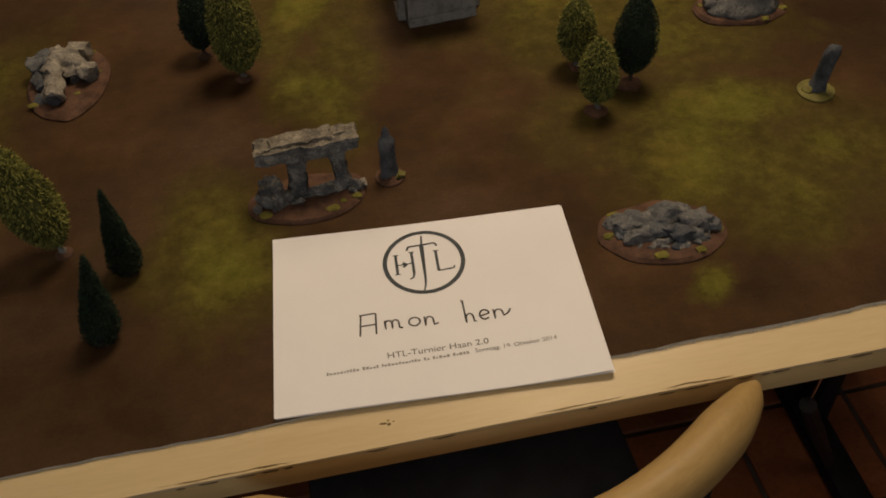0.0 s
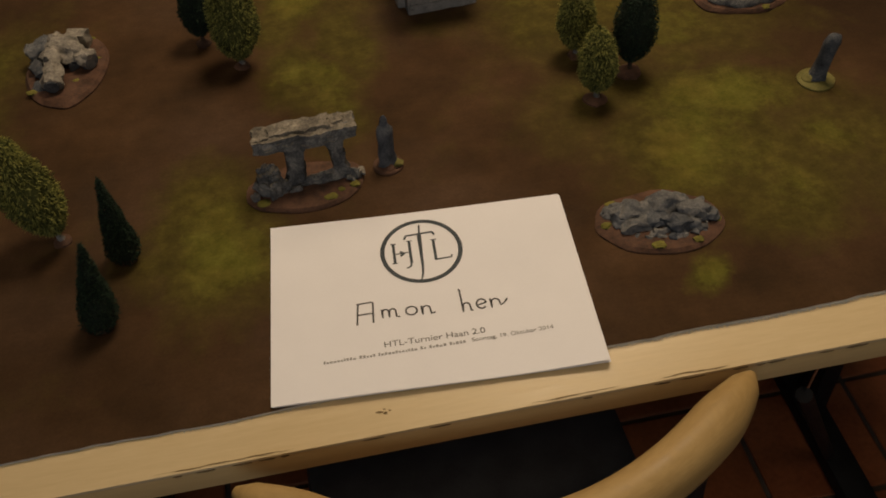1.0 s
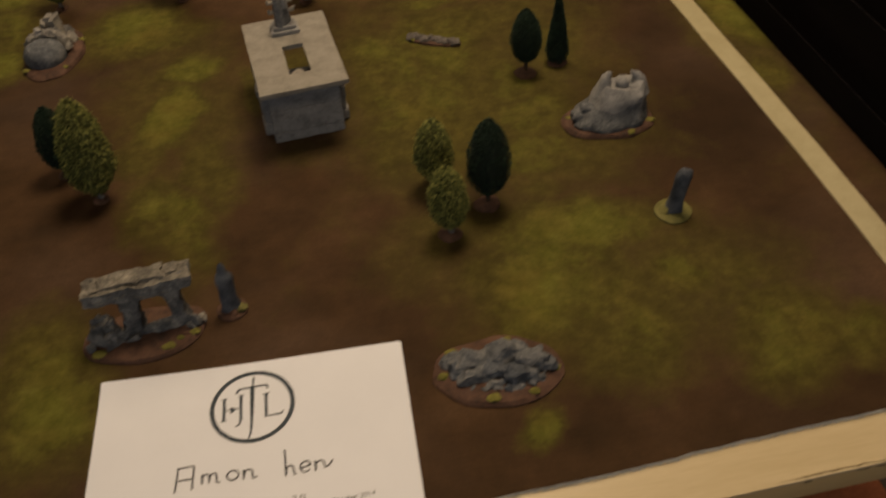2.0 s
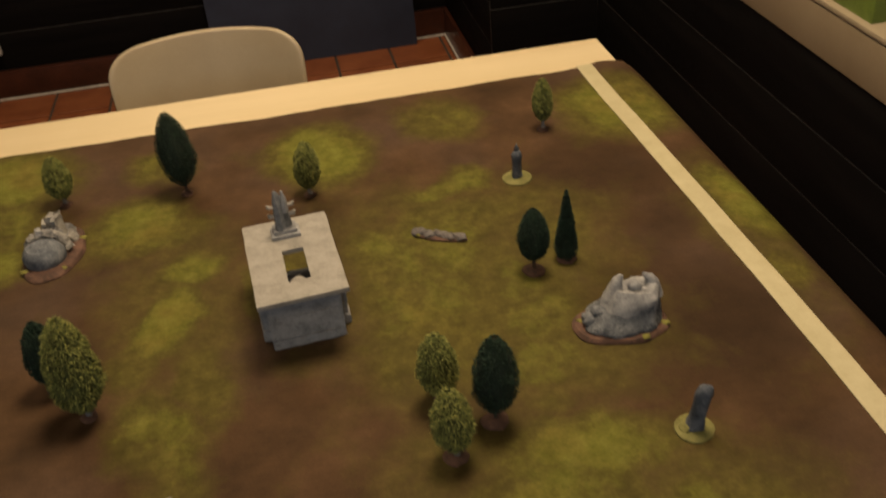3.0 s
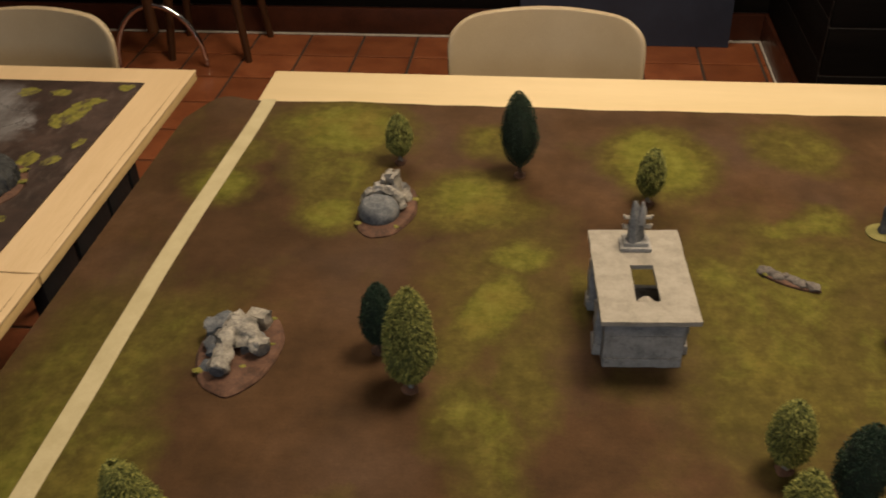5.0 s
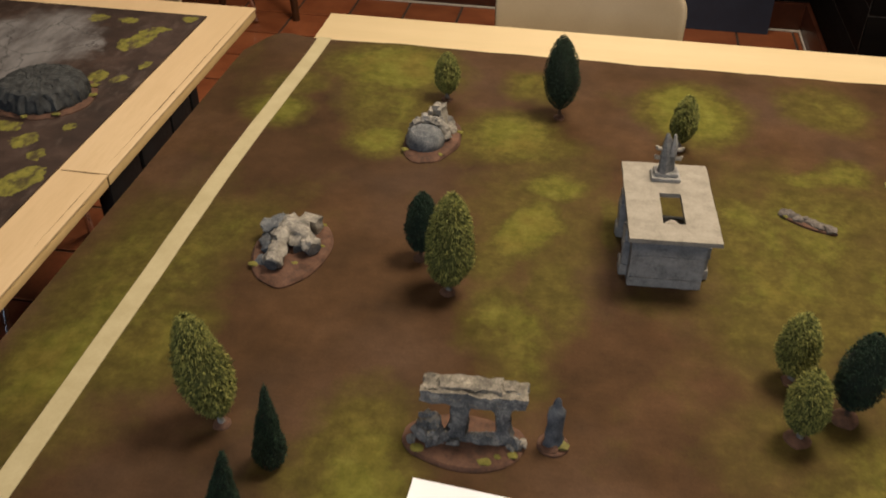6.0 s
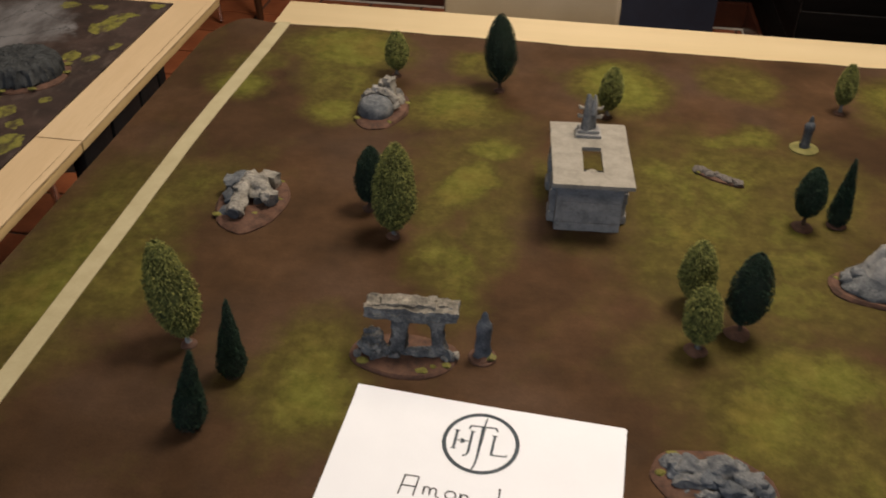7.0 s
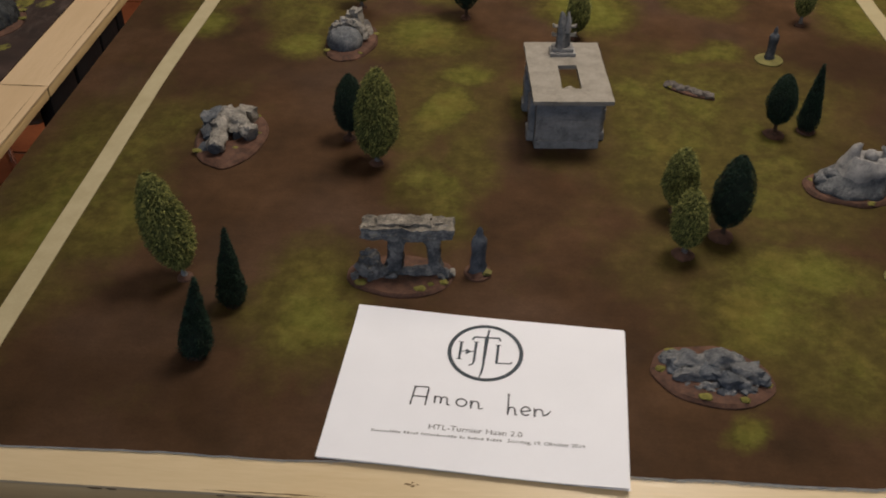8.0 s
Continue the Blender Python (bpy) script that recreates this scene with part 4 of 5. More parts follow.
def flock(parent, spots, z=0.0055):
    for n, (x, y, r) in enumerate(spots):
        bm = bmesh.new()
        rock(bm, (x, y, z), (r, r * 0.8, 0.0022), n + int(r * 9000), 0.9, None, 2)
        part("flock_tuft", bm, M_FLOCK, parent, "yellow flock tuft")


# trilithon
def pale_on_top(bm, level=0.55):
    """Second material on what faces up: dry-brushing, with warm light from above painted in."""
    bm.normal_update()
    for f in bm.faces:
        f.material_index = 1 if f.normal.z + 0.25 * noise.noise(f.calc_center_median() * 160) > level else 0


ob = thing("ruined_archway", 0.058, 0.272, MAT, 3, "grey painted model ruin of two pillars and a lintel", "model ruin")
scenic_base(ob, 0.0655, 0.0375, 3, 0.005, -0.001, -0.001)
for n, (px, half) in enumerate(((-0.0072, 0.0086), (0.0370, 0.0068))):
    bm = bmesh.new()
    box(bm, (px - half, -0.004, 0.004), (px + half, 0.014, 0.062))
    cut_up(bm, 9)
    for v in bm.verts:
        v.co.x += (v.co.z - 0.033) * (0.08 if n == 0 else -0.08)
        v.co.x = px + (v.co.x - px) * (1 + 0.75 * max(0, (v.co.z - 0.042) / 0.018) ** 2 + 0.40 * max(0, (0.018 - v.co.z) / 0.012))
    rumple(bm, 0.0032, 150, n)
    rumple(bm, 0.0016, 380, n + 3)
    part("pillar", bm, M_STONE, ob)
bm = bmesh.new()
box(bm, (-0.045, -0.006, 0.057), (0.059, 0.019, 0.0735))
cut_up(bm, 17)
for v in bm.verts:
    v.co.z += 0.0030 * noise.noise(Vector((v.co.x * 70, v.co.y * 60, 2)))
    if v.co.z < 0.064:
        v.co.z += 0.005 * max(0, abs(v.co.x - 0.006) - 0.034) / 0.02
    v.co.y += 0.0022 * noise.noise(Vector((v.co.x * 90, v.co.z * 60, 8)))
rumple(bm, 0.0026, 150, 5)
rumple(bm, 0.0015, 400, 6)
pale_on_top(bm)
part("lintel", bm, [M_STONE, M_DRY], ob)
for x0, x1, y0, y1, z, k in ((-0.028, 0.034, 0.000, 0.018, 0.0768, 1), (-0.044, -0.030, -0.002, 0.016, 0.0752, 2), (0.036, 0.050, 0.003, 0.017, 0.0758, 3)):
    bm = bmesh.new()
    box(bm, (x0, y0, 0.069), (x1, y1, z))
    cut_up(bm, 9)
    for v in bm.verts:
        v.co.z += 0.0016 * noise.noise(Vector((v.co.x * 130, v.co.y * 60, k)))
    rumple(bm, 0.0026, 170, 8 + k)
    rumple(bm, 0.0012, 460, k)
    part("upper_slab", bm, M_DRY, ob, "pale weathered slab on the lintel")
bm = bmesh.new()
rock(bm, (-0.036, 0.000, 0.020), (0.0155, 0.012, 0.025), 61, 0.8, None, 6, 4)
rumple(bm, 0.0040, 130, 2)
rumple(bm, 0.0018, 330, 4)
pale_on_top(bm, 0.72)
part("fallen_stone", bm, [M_STONE, M_DRY], ob)
bm = bmesh.new()
rock(bm, (0.018, 0.001, 0.008), (0.034, 0.008, 0.0085), 63, 0.6, None, 4, 4)
rumple(bm, 0.0026, 150, 2)
rumple(bm, 0.0012, 360, 2)
part("low_wall", bm, M_STONE, ob)
rng = random.Random(12)
for k, (x, y, z, s, tall) in enumerate(((-0.047, -0.006, 0.012, 0.015, 0.9), (-0.023, -0.002, 0.012, 0.015, 0.9), (-0.032, -0.009, 0.009, 0.014, 0.8), (-0.055, -0.008, 0.006, 0.008, 0.8), (-0.012, -0.008, 0.007, 0.009, 0.8),
                                        (0.051, -0.004, 0.010, 0.010, 1.0), (0.058, -0.001, 0.008, 0.008, 0.8), (0.045, -0.008, 0.007, 0.008, 0.7), (0.056, -0.006, 0.012, 0.005, 0.7))):
    bm = bmesh.new()
    shard(bm, (x, y, z), (s, s * 0.85, s * tall), k + 20, pose(0, 0, 0, rng.uniform(-20, 20), rng.uniform(-20, 20), rng.uniform(0, 180)))
    cut_up(bm, 2)
    rumple(bm, s * 0.14, 260, k)
    part("stone", bm, M_BONE if k in (6, 8) else M_STONE if k % 3 else M_MID, ob, smooth=False)
flock(ob, ((-0.048, -0.018, 0.007), (0.022, -0.028, 0.007), (0.050, -0.016, 0.006), (0.034, -0.020, 0.004)))

# low rubble mound
ob = thing("rubble_mound", 0.390, 0.130, MAT, -8, "low mound of broken grey rocks on a brown base", "model rocks")
scenic_base(ob, 0.0655, 0.0435, 7, 0.005, 0.008, 0.005)
# boulders: place, half sizes, paint; the last is added dark for shaded gaps
for k, (x, y, z, sx, sy, sz, paint) in enumerate(((0.012, 0.017, 0.012, 0.027, 0.015, 0.0135, M_MID), (-0.014, 0.012, 0.010, 0.021, 0.016, 0.0125, M_MID), (-0.034, 0.018, 0.008, 0.017, 0.011, 0.0095, M_MID), (0.041, 0.012, 0.010, 0.021, 0.016, 0.0140, M_MID),
                                                  (0.053, 0.003, 0.008, 0.012, 0.011, 0.0090, M_DOME), (0.018, -0.005, 0.009, 0.022, 0.014, 0.0110, M_STATUE), (-0.016, -0.007, 0.007, 0.020, 0.011, 0.0100, M_MID), (-0.031, 0.002, 0.007, 0.013, 0.011, 0.0090, M_STATUE),
                                                  (0.003, -0.016, 0.006, 0.014, 0.008, 0.0070, M_MID), (0.037, -0.009, 0.007, 0.015, 0.010, 0.0085, M_DOME), (0.024, -0.018, 0.005, 0.010, 0.006, 0.0050, M_PALE), (0.029, 0.024, 0.009, 0.015, 0.010, 0.0125, M_DOME),
                                                  (0.010, 0.004, 0.008, 0.036, 0.020, 0.0080, M_STATUE))):
    bm = bmesh.new()
    rock(bm, (x, y, z), (sx, sy, sz), k + 40, 0.45, pose(0, 0, 0, 0, 0, 23 * k % 50 - 25), 9, 4)
    rumple(bm, 0.0022, 95, k)
    rumple(bm, 0.0007, 320, k + 2)
    part("boulder", bm, paint, ob)
rng = random.Random(31)
for k in range(14):
    a = math.pi * (0.95 + 1.1 * k / 13)
    s = rng.uniform(0.0035, 0.0065)
    bm = bmesh.new()
    shard(bm, (0.010 + 0.046 * math.cos(a), 0.004 + 0.025 * math.sin(a), 0.006), (s * 1.4, s, s * 0.7), k + 60, pose(0, 0, 0, rng.uniform(-22, 22), rng.uniform(-22, 22), rng.uniform(0, 180)), 11)
    part("rock", bm, (M_STONE, M_MID, M_STATUE, M_MID, M_DOME)[k % 5], ob, smooth=False)
flock(ob, ((-0.046, 0.000, 0.006), (0.000, -0.030, 0.007), (0.040, -0.026, 0.006), (0.064, 0.000, 0.005), (-0.036, 0.029, 0.007), (0.020, 0.040, 0.005)))

# toppled columns
ob = thing("toppled_columns", -0.215, 0.560, MAT, 0, "heap of toppled pale stone columns on a brown base", "model ruin")
scenic_base(ob, 0.050, 0.074, 11, 0.006, 0.000, -0.008, 0.12)
for k, (a, b, r) in enumerate((((-0.010, -0.058, 0.017), (-0.009, 0.012, 0.028), 0.0108), ((0.034, -0.017, 0.018), (-0.012, 0.026, 0.028), 0.0112))):
    a, b = Vector(a), Vector(b)
    bm = bmesh.new()
    steps = [i / 22 for i in range(23)]
    tube(bm, [a + (b - a) * f for f in steps], [r * (0.92 if i == 0 else 1.10 if i < 4 else 0.98) for i in range(23)], 20)
    rumple(bm, 0.0040, 110, k)
    rumple(bm, 0.0024, 260, k + 4)
    part("column_drum", bm, M_BONE, ob)
    bm = bmesh.new()
    way = (b - a).normalized()
    tube(bm, [a - way * 0.0016, a + way * 0.0006], [r * 0.78, r * 0.86], 16)
    part("column_end", bm, M_MID if k else M_STATUE, ob)
bm = bmesh.new()
box(bm, (-0.008, 0.031, 0.006), (0.018, 0.049, 0.027), pose(0, 0, 0, 0, 0, -12))
cut_up(bm, 5)
rumple(bm, 0.0028, 110, 3)
part("capital", bm, M_BONE, ob, "pale square capital")
bm = bmesh.new()
rock(bm, (-0.004, 0.006, 0.022), (0.026, 0.026, 0.017), 21, 0.6, None, 6, 4)
rumple(bm, 0.0030, 130, 7)
part("stone", bm, M_BONE, ob)
bm = bmesh.new()
box(bm, (-0.017, -0.011, -0.007), (0.017, 0.011, 0.007), pose(-0.030, 0.020, 0.022, 14, -10, 28), 0.002)
cut_up(bm, 4)
for v in bm.verts:
    v.co.z += 0.0016 * math.sin(v.co.y * 900)
rumple(bm, 0.0030, 140, 9)
part("fallen_block", bm, [M_DOME], ob, "slate grey grooved fallen block")
for k, (x, y, z, s) in enumerate(((-0.028, -0.040, 0.008, 0.012), (-0.026, -0.024, 0.013, 0.014), (-0.032, -0.006, 0.013, 0.014), (-0.022, -0.042, 0.007, 0.008), (-0.036, 0.010, 0.010, 0.012), (0.012, 0.022, 0.012, 0.011), (0.022, 0.008, 0.012, 0.012), (0.010, -0.014, 0.010, 0.011), (0.026, -0.012, 0.008, 0.009), (-0.014, 0.046, 0.009, 0.010))):
    bm = bmesh.new()
    shard(bm, (x, y, z), (s, s, s * 0.9), k + 130, pose(0, 0, 0, 20 * k, 33 * k, 0))
    cut_up(bm, 2)
    rumple(bm, s * 0.12, 160, k)
    part("stone", bm, M_STATUE if k in (0, 1, 3, 4, 7, 8) else M_MID if k in (2, 6) else M_BONE, ob)
flock(ob, ((0.025, 0.052, 0.006), (-0.038, -0.046, 0.007), (0.014, -0.036, 0.006), (0.038, 0.005, 0.005)))

# fallen dome with broken slabs
ob = thing("fallen_dome", -0.084, 0.900, MAT, -8, "broken grey stone dome with slabs on a brown base", "model ruin")
scenic_base(ob, 0.043, 0.070, 15, 0.006, 0.000, -0.026)
bm = bmesh.new()
made = lathe(bm, [(0.029, 0.004), (0.0300, 0.009), (0.0305, 0.017), (0.026, 0.026), (0.0215, 0.0300), (0.0200, 0.0296), (0.0125, 0.0338), (0.0105, 0.0330), (0.0075, 0.0322), (0.002, 0.0318)], (0, 0, 0), 28, 1.0, 0.92, 0.05, 3)
for v in made:
    v.co = v.co + Vector((-0.006, -0.046, 0))
rumple(bm, 0.0012, 120, 4)
part("dome", bm, M_DOME, ob)
rng = random.Random(77)
bm = bmesh.new()
rim = []
for k in range(25):
    a = math.pi * (0.04 + 0.92 * k / 24)
    rim.append((-0.006 - 0.0315 * math.cos(a), -0.028 + 0.006 * math.sin(a), 0.008 + 0.028 * math.sin(a)))
tube(bm, rim, [0.0045 + 0.002 * noise.noise(Vector((k * 0.7, 3, 0))) for k in range(25)], 8, 1.5)
rumple(bm, 0.0036, 150, 5)
part("broken_rim", bm, M_BONE, ob, "pale broken rim of the dome", False)
bm = bmesh.new()
rock(bm, (-0.006, -0.002, 0.014), (0.024, 0.030, 0.020), 91, 0.6, None, 7, 4)
rumple(bm, 0.0040, 120, 3)
rumple(bm, 0.0016, 330, 5)
part("broken_vault", bm, M_MID, ob)
for k in range(9):
    a = 2.399 * k
    s = rng.uniform(0.008, 0.013)
    bm = bmesh.new()
    shard(bm, (-0.006 + 0.025 * math.cos(a), 0.002 + 0.029 * math.sin(a), 0.011), (s, s, s * 1.2), k + 200, pose(0, 0, 0, rng.uniform(-25, 25), rng.uniform(-25, 25), 40 * k))
    cut_up(bm, 2)
    rumple(bm, s * 0.09, 240, k)
    part("stone", bm, M_PALE if k % 2 else M_BONE, ob, smooth=False)
# slab: foot place, half width, height, lean, turn
for k, (x, y, w, h, lean, turn) in enumerate(((-0.022, -0.018, 0.009, 0.033, 14, -62), (-0.019, -0.002, 0.010, 0.039, 12, -80), (-0.013, 0.016, 0.009, 0.038, 8, -100), (0.013, -0.016, 0.009, 0.035, -12, 68),
                                              (0.011, 0.000, 0.010, 0.042, -9, 85), (0.007, 0.018, 0.009, 0.038, -6, 104), (-0.005, -0.022, 0.011, 0.036, 0, 4), (-0.003, 0.004, 0.010, 0.043, 3, 30))):
    bm = bmesh.new()
    box(bm, (-w, -0.0030, 0.0), (w, 0.0030, h), pose(x, y, 0.005, 0, lean, 0) @ pose(0, 0, 0, 0, 0, turn))
    cut_up(bm, 5)
    rumple(bm, 0.0036, 95, k)
    rumple(bm, 0.0014, 300, k + 3)
    part("upright_slab", bm, M_BONE if k % 3 else M_PALE, ob)
flock(ob, ((0.034, 0.006, 0.006), (-0.030, -0.072, 0.006), (0.026, -0.070, 0.005)))

# throne rock with two horns
ob = thing("horned_rock_seat", 0.637, 0.495, MAT, -3, "grey rock seat with two horns on a brown base", "model rock")
scenic_base(ob, 0.059, 0.041, 19, 0.006)
bm = bmesh.new()
rings = []
# strata of the mound: height, centre, reach along x and y
for z, cx, rx, ry in ((0.003, 0.003, 0.050, 0.036), (0.010, 0.003, 0.052, 0.037), (0.014, 0.004, 0.050, 0.035), (0.0165, 0.005, 0.046, 0.033), (0.022, 0.008, 0.041, 0.031), (0.026, 0.010, 0.037, 0.029), (0.029, 0.011, 0.035, 0.027),
                      (0.036, 0.013, 0.035, 0.028), (0.043, 0.015, 0.033, 0.026), (0.049, 0.016, 0.030, 0.022), (0.054, 0.016, 0.025, 0.018), (0.053, 0.016, 0.019, 0.014), (0.049, 0.016, 0.014, 0.011), (0.048, 0.016, 0.004, 0.003)):
    ring = []
    for k in range(44):
        a = 2 * math.pi * k / 44
        w = 1 + 0.13 * noise.noise(Vector((math.cos(a) * 1.9, math.sin(a) * 1.9, z * 22))) + 0.05 * noise.noise(Vector((math.cos(a) * 6, math.sin(a) * 6, z * 70)))
        ring.append(bm.verts.new((cx + rx * w * math.cos(a), 0.004 + ry * w * math.sin(a), z + 0.0025 * noise.noise(Vector((math.cos(a) * 2.5, math.sin(a) * 2.5, 4 + z * 30))) * (z > 0.005))))
    rings.append(ring)
for a, b in zip(rings, rings[1:]):
    for k in range(44):
        bm.faces.new((a[k], a[(k + 1) % 44], b[(k + 1) % 44], b[k]))
bm.faces.new(rings[0][::-1]), bm.faces.new(rings[-1])
for f in bm.faces:
    c = f.calc_center_median()
    f.material_index = 0 if c.z + 0.006 * noise.noise(c * 60) < 0.019 else 1 if c.z + 0.008 * noise.noise(c * 70) < 0.033 else 2
rumple(bm, 0.0036, 55, 1)
rumple(bm, 0.0016, 120, 4)
rumple(bm, 0.0009, 340, 2)
part("rock", bm, [M_STONE, M_MID, M_PALE], ob, "rock mound, darker at its foot")
tube_l = [(-0.007, 0.006, 0.036), (-0.006, 0.007, 0.047), (-0.0050, 0.008, 0.056), (-0.0030, 0.009, 0.062), (0.000, 0.010, 0.0675)]
tube_r = [(0.039, 0.006, 0.036), (0.039, 0.007, 0.047), (0.0375, 0.008, 0.055), (0.0345, 0.009, 0.0605), (0.0285, 0.010, 0.0640)]
for k, spine in enumerate((tube_l, tube_r)):
    bm = bmesh.new()
    tube(bm, spine, [0.0140, 0.0105, 0.0075, 0.0056, 0.0030], 14)
    rumple(bm, 0.0024, 120, 3 + 3 * k)
    rumple(bm, 0.0010, 340, 3 + 3 * k)
    part("horn", bm, M_PALE, ob)
bm = bmesh.new()
rock(bm, (0.016, 0.004, 0.0530), (0.0092, 0.0086, 0.0080), 2, 0.25, None, 2, 3)
part("ball", bm, M_PALE, ob)
for k, (x, y, s) in enumerate(((-0.037, -0.001, 0.011), (-0.026, 0.004, 0.011))):
    bm = bmesh.new()
    rock(bm, (x, y, 0.014 + 0.008 * k), (s * 1.1, s, s * 0.8), k + 300, 0.3, None, 6, 3)
    rumple(bm, 0.0024, 150, k)
    part("rock", bm, M_MID, ob)
flock(ob, ((0.020, -0.036, 0.006), (0.050, -0.016, 0.006), (-0.050, 0.010, 0.005)))

# low wall fragment
ob = thing("wall_fragment", 0.460, 0.747, MAT, -29, "low broken grey wall fragment lying on the mat", "model ruin")
bm = bmesh.new()
lathe(bm, [(1, 0), (0.97, 0.003), (0.8, 0.004)], (0, 0, 0), 28, 0.041, 0.0105, 0.1, 5)
part("base", bm, M_EARTH, ob)
rng = random.Random(5)
for k in range(11):
    bm = bmesh.new()
    rock(bm, (-0.034 + 0.0068 * k, rng.uniform(-0.001, 0.002), 0.004), (0.0095, 0.0080, rng.uniform(0.0052, 0.0066)), k + 400, 0.3, None, 5, 3)
    rumple(bm, 0.0009, 200, k)
    part("stone", bm, M_LOWWALL, ob)
flock(ob, ((-0.030, -0.006, 0.004), (0.026, 0.007, 0.003)), 0.004)


# robed stone figures, each one plain mesh on its round base
def statue(x, y, height, base_r, base_m, label, turn=0.0, lean=0.0, seed=0, mound=False, slab=False):
    bm = bmesh.new()
    lathe(bm, [(base_r, 0), (base_r, 0.0022), (base_r * 0.93, 0.0034), (0.3 * base_r, 0.0042)], (0, 0, 0), 26, wobble=0.06, seed=seed)
    if slab:
        rock(bm, (-0.009, -0.001, 0.005), (0.008, 0.009, 0.005), 14, 0.5, None, 4, 3)
    if mound:
        rock(bm, (-0.002, -0.001, 0.004), (0.0125, 0.0115, 0.006), 8, 0.6, None, 5, 3)
        low = len(bm.faces)
        rock(bm, (0.009, -0.006, 0.006), (0.007, 0.006, 0.005), 9, 0.5, None, 4, 2)
        bm.faces.ensure_lookup_table()
        for f in bm.faces[low:]:
            f.material_index = 2
    n_base = len(bm.faces)
    h = height
    lathe(bm, [(0.215, 0.03), (0.185, 0.10), (0.160, 0.22), (0.158, 0.45), (0.165, 0.65), (0.165, 0.80), (0.150, 0.89), (0.110, 0.955), (0.050, 0.99), (0.012, 1.0)] if slab else [(0.175, 0.03), (0.165, 0.10), (0.150, 0.25), (0.148, 0.45), (0.158, 0.60), (0.155, 0.70), (0.125, 0.765), (0.078, 0.81), (0.070, 0.86), (0.066, 0.91), (0.040, 0.96), (0.012, 1.0)], (0, 0, 0), 18, 1, 0.8, 0.14, seed + 2)
    bm.faces.ensure_lookup_table()
    for f in bm.faces[n_base:]:
        f.material_index = 1
        f.tag = True
    moved = {v for f in bm.faces if f.tag for v in f.verts}
    for v in moved:
        v.co = Vector((v.co.x * h * 0.86 + lean * v.co.z, v.co.y * h * 0.86, 0.003 + v.co.z * (h - 0.003)))
    for v in moved:
        v.co += 0.0013 * noise.noise_vector(v.co * 150 + Vector((seed, 0, 0))) + Vector((0.0006 * math.sin(math.atan2(v.co.y, v.co.x) * 7), 0, 0))
    ob = single("stone_statue", bm, [base_m, M_STATUE, M_OLIVE], label, "statue", "statues on the mat")
    ob.matrix_world = pose(x, y, MAT, 0, 0, turn)
    return ob


statue(0.147, 0.284, 0.069, 0.0165, M_EARTH, "slate grey robed statue on a rough earth base", 10, 0, 1, True)
statue(0.649, 0.309, 0.064, 0.0212, M_OLIVE, "slate grey statue on a round olive base", -20, 0.008, 5, slab=True)
statue(0.608, 0.868, 0.060, 0.0228, M_OLIVE, "slate grey statue on a round olive base", 30, 0, 9)

# ---- stone plinth with a slab roof and a throne ----
ob = thing("stone_plinth", 0.2577, 0.6305, MAT, 4.0, "grey stone plinth with a pale slab roof and square opening", "model building")
HW, Y_F, HH = 0.0455, -0.060, 0.085
for nm, lo, hi in (("front_wall", (-HW, Y_F, 0), (HW, Y_F + 0.010, HH)), ("side_wall", (-HW, Y_F + 0.0103, 0), (-HW + 0.010, -0.010, HH)), ("side_wall", (HW - 0.010, Y_F + 0.0103, 0), (HW, -0.010, HH))):
    bm = bmesh.new()
    box(bm, lo, hi)
    cut_up(bm, 6)
    rumple(bm, 0.0014, 70, HW)
    part(nm, bm, M_WALLSTONE, ob)
bm = bmesh.new()
box(bm, (-HW - 0.004, Y_F - 0.004, HH - 0.009), (HW + 0.004, Y_F + 0.004, HH))
cut_up(bm, 11)
rumple(bm, 0.0022, 140, 2)
rumple(bm, 0.0010, 380, 4)
part("cornice", bm, M_WALLSTONE, ob, "ragged stone cornice")
for k, (z0, z1, o) in enumerate(((0.0, 0.013, 0.0022), (0.030, 0.046, 0.0012), (0.060, 0.073, 0.0016))):
    bm = bmesh.new()
    box(bm, (-HW + 0.002 + 0.002 * k, Y_F - o, z0), (HW - 0.002, Y_F + 0.003, z1))
    cut_up(bm, 9)
    rumple(bm, 0.0016, 110, 6 + k)
    rumple(bm, 0.0007, 360, k)
    part("stone_course", bm, M_WALLSTONE, ob)
bm = bmesh.new()
box(bm, (-HW + 0.0105, 0.046, 0.0), (HW - 0.0105, 0.054, 0.032))
cut_up(bm, 5)
rumple(bm, 0.0014, 120, 9)
part("inner_wall", bm, M_MID, ob, "low dark wall inside")
for sx in (-1, 1):
    for y in (-0.030, 0.052):
        bm = bmesh.new()
        box(bm, (sx * HW - 0.008, y - 0.010, 0.0), (sx * HW + 0.008, y + 0.010, HH * 0.8), None, 0.002)
        box(bm, (sx * HW - 0.010, y - 0.012, 0.0), (sx * HW + 0.010, y + 0.012, 0.016), None, 0.002)
        box(bm, (sx * HW - 0.009, y - 0.012, 0.034), (sx * HW + 0.0095, y + 0.009, 0.052), None, 0.002)
        cut_up(bm, 1)
        rumple(bm, 0.0018, 160, y)
        part("buttress", bm, M_WALLSTONE, ob)
bm = bmesh.new()
SX, SY0, SY1, ST = 0.0545, -0.0885, 0.0885, 0.0058
hx0, hx1, hy0, hy1 = -0.0122, 0.0153, -0.052, 0.015
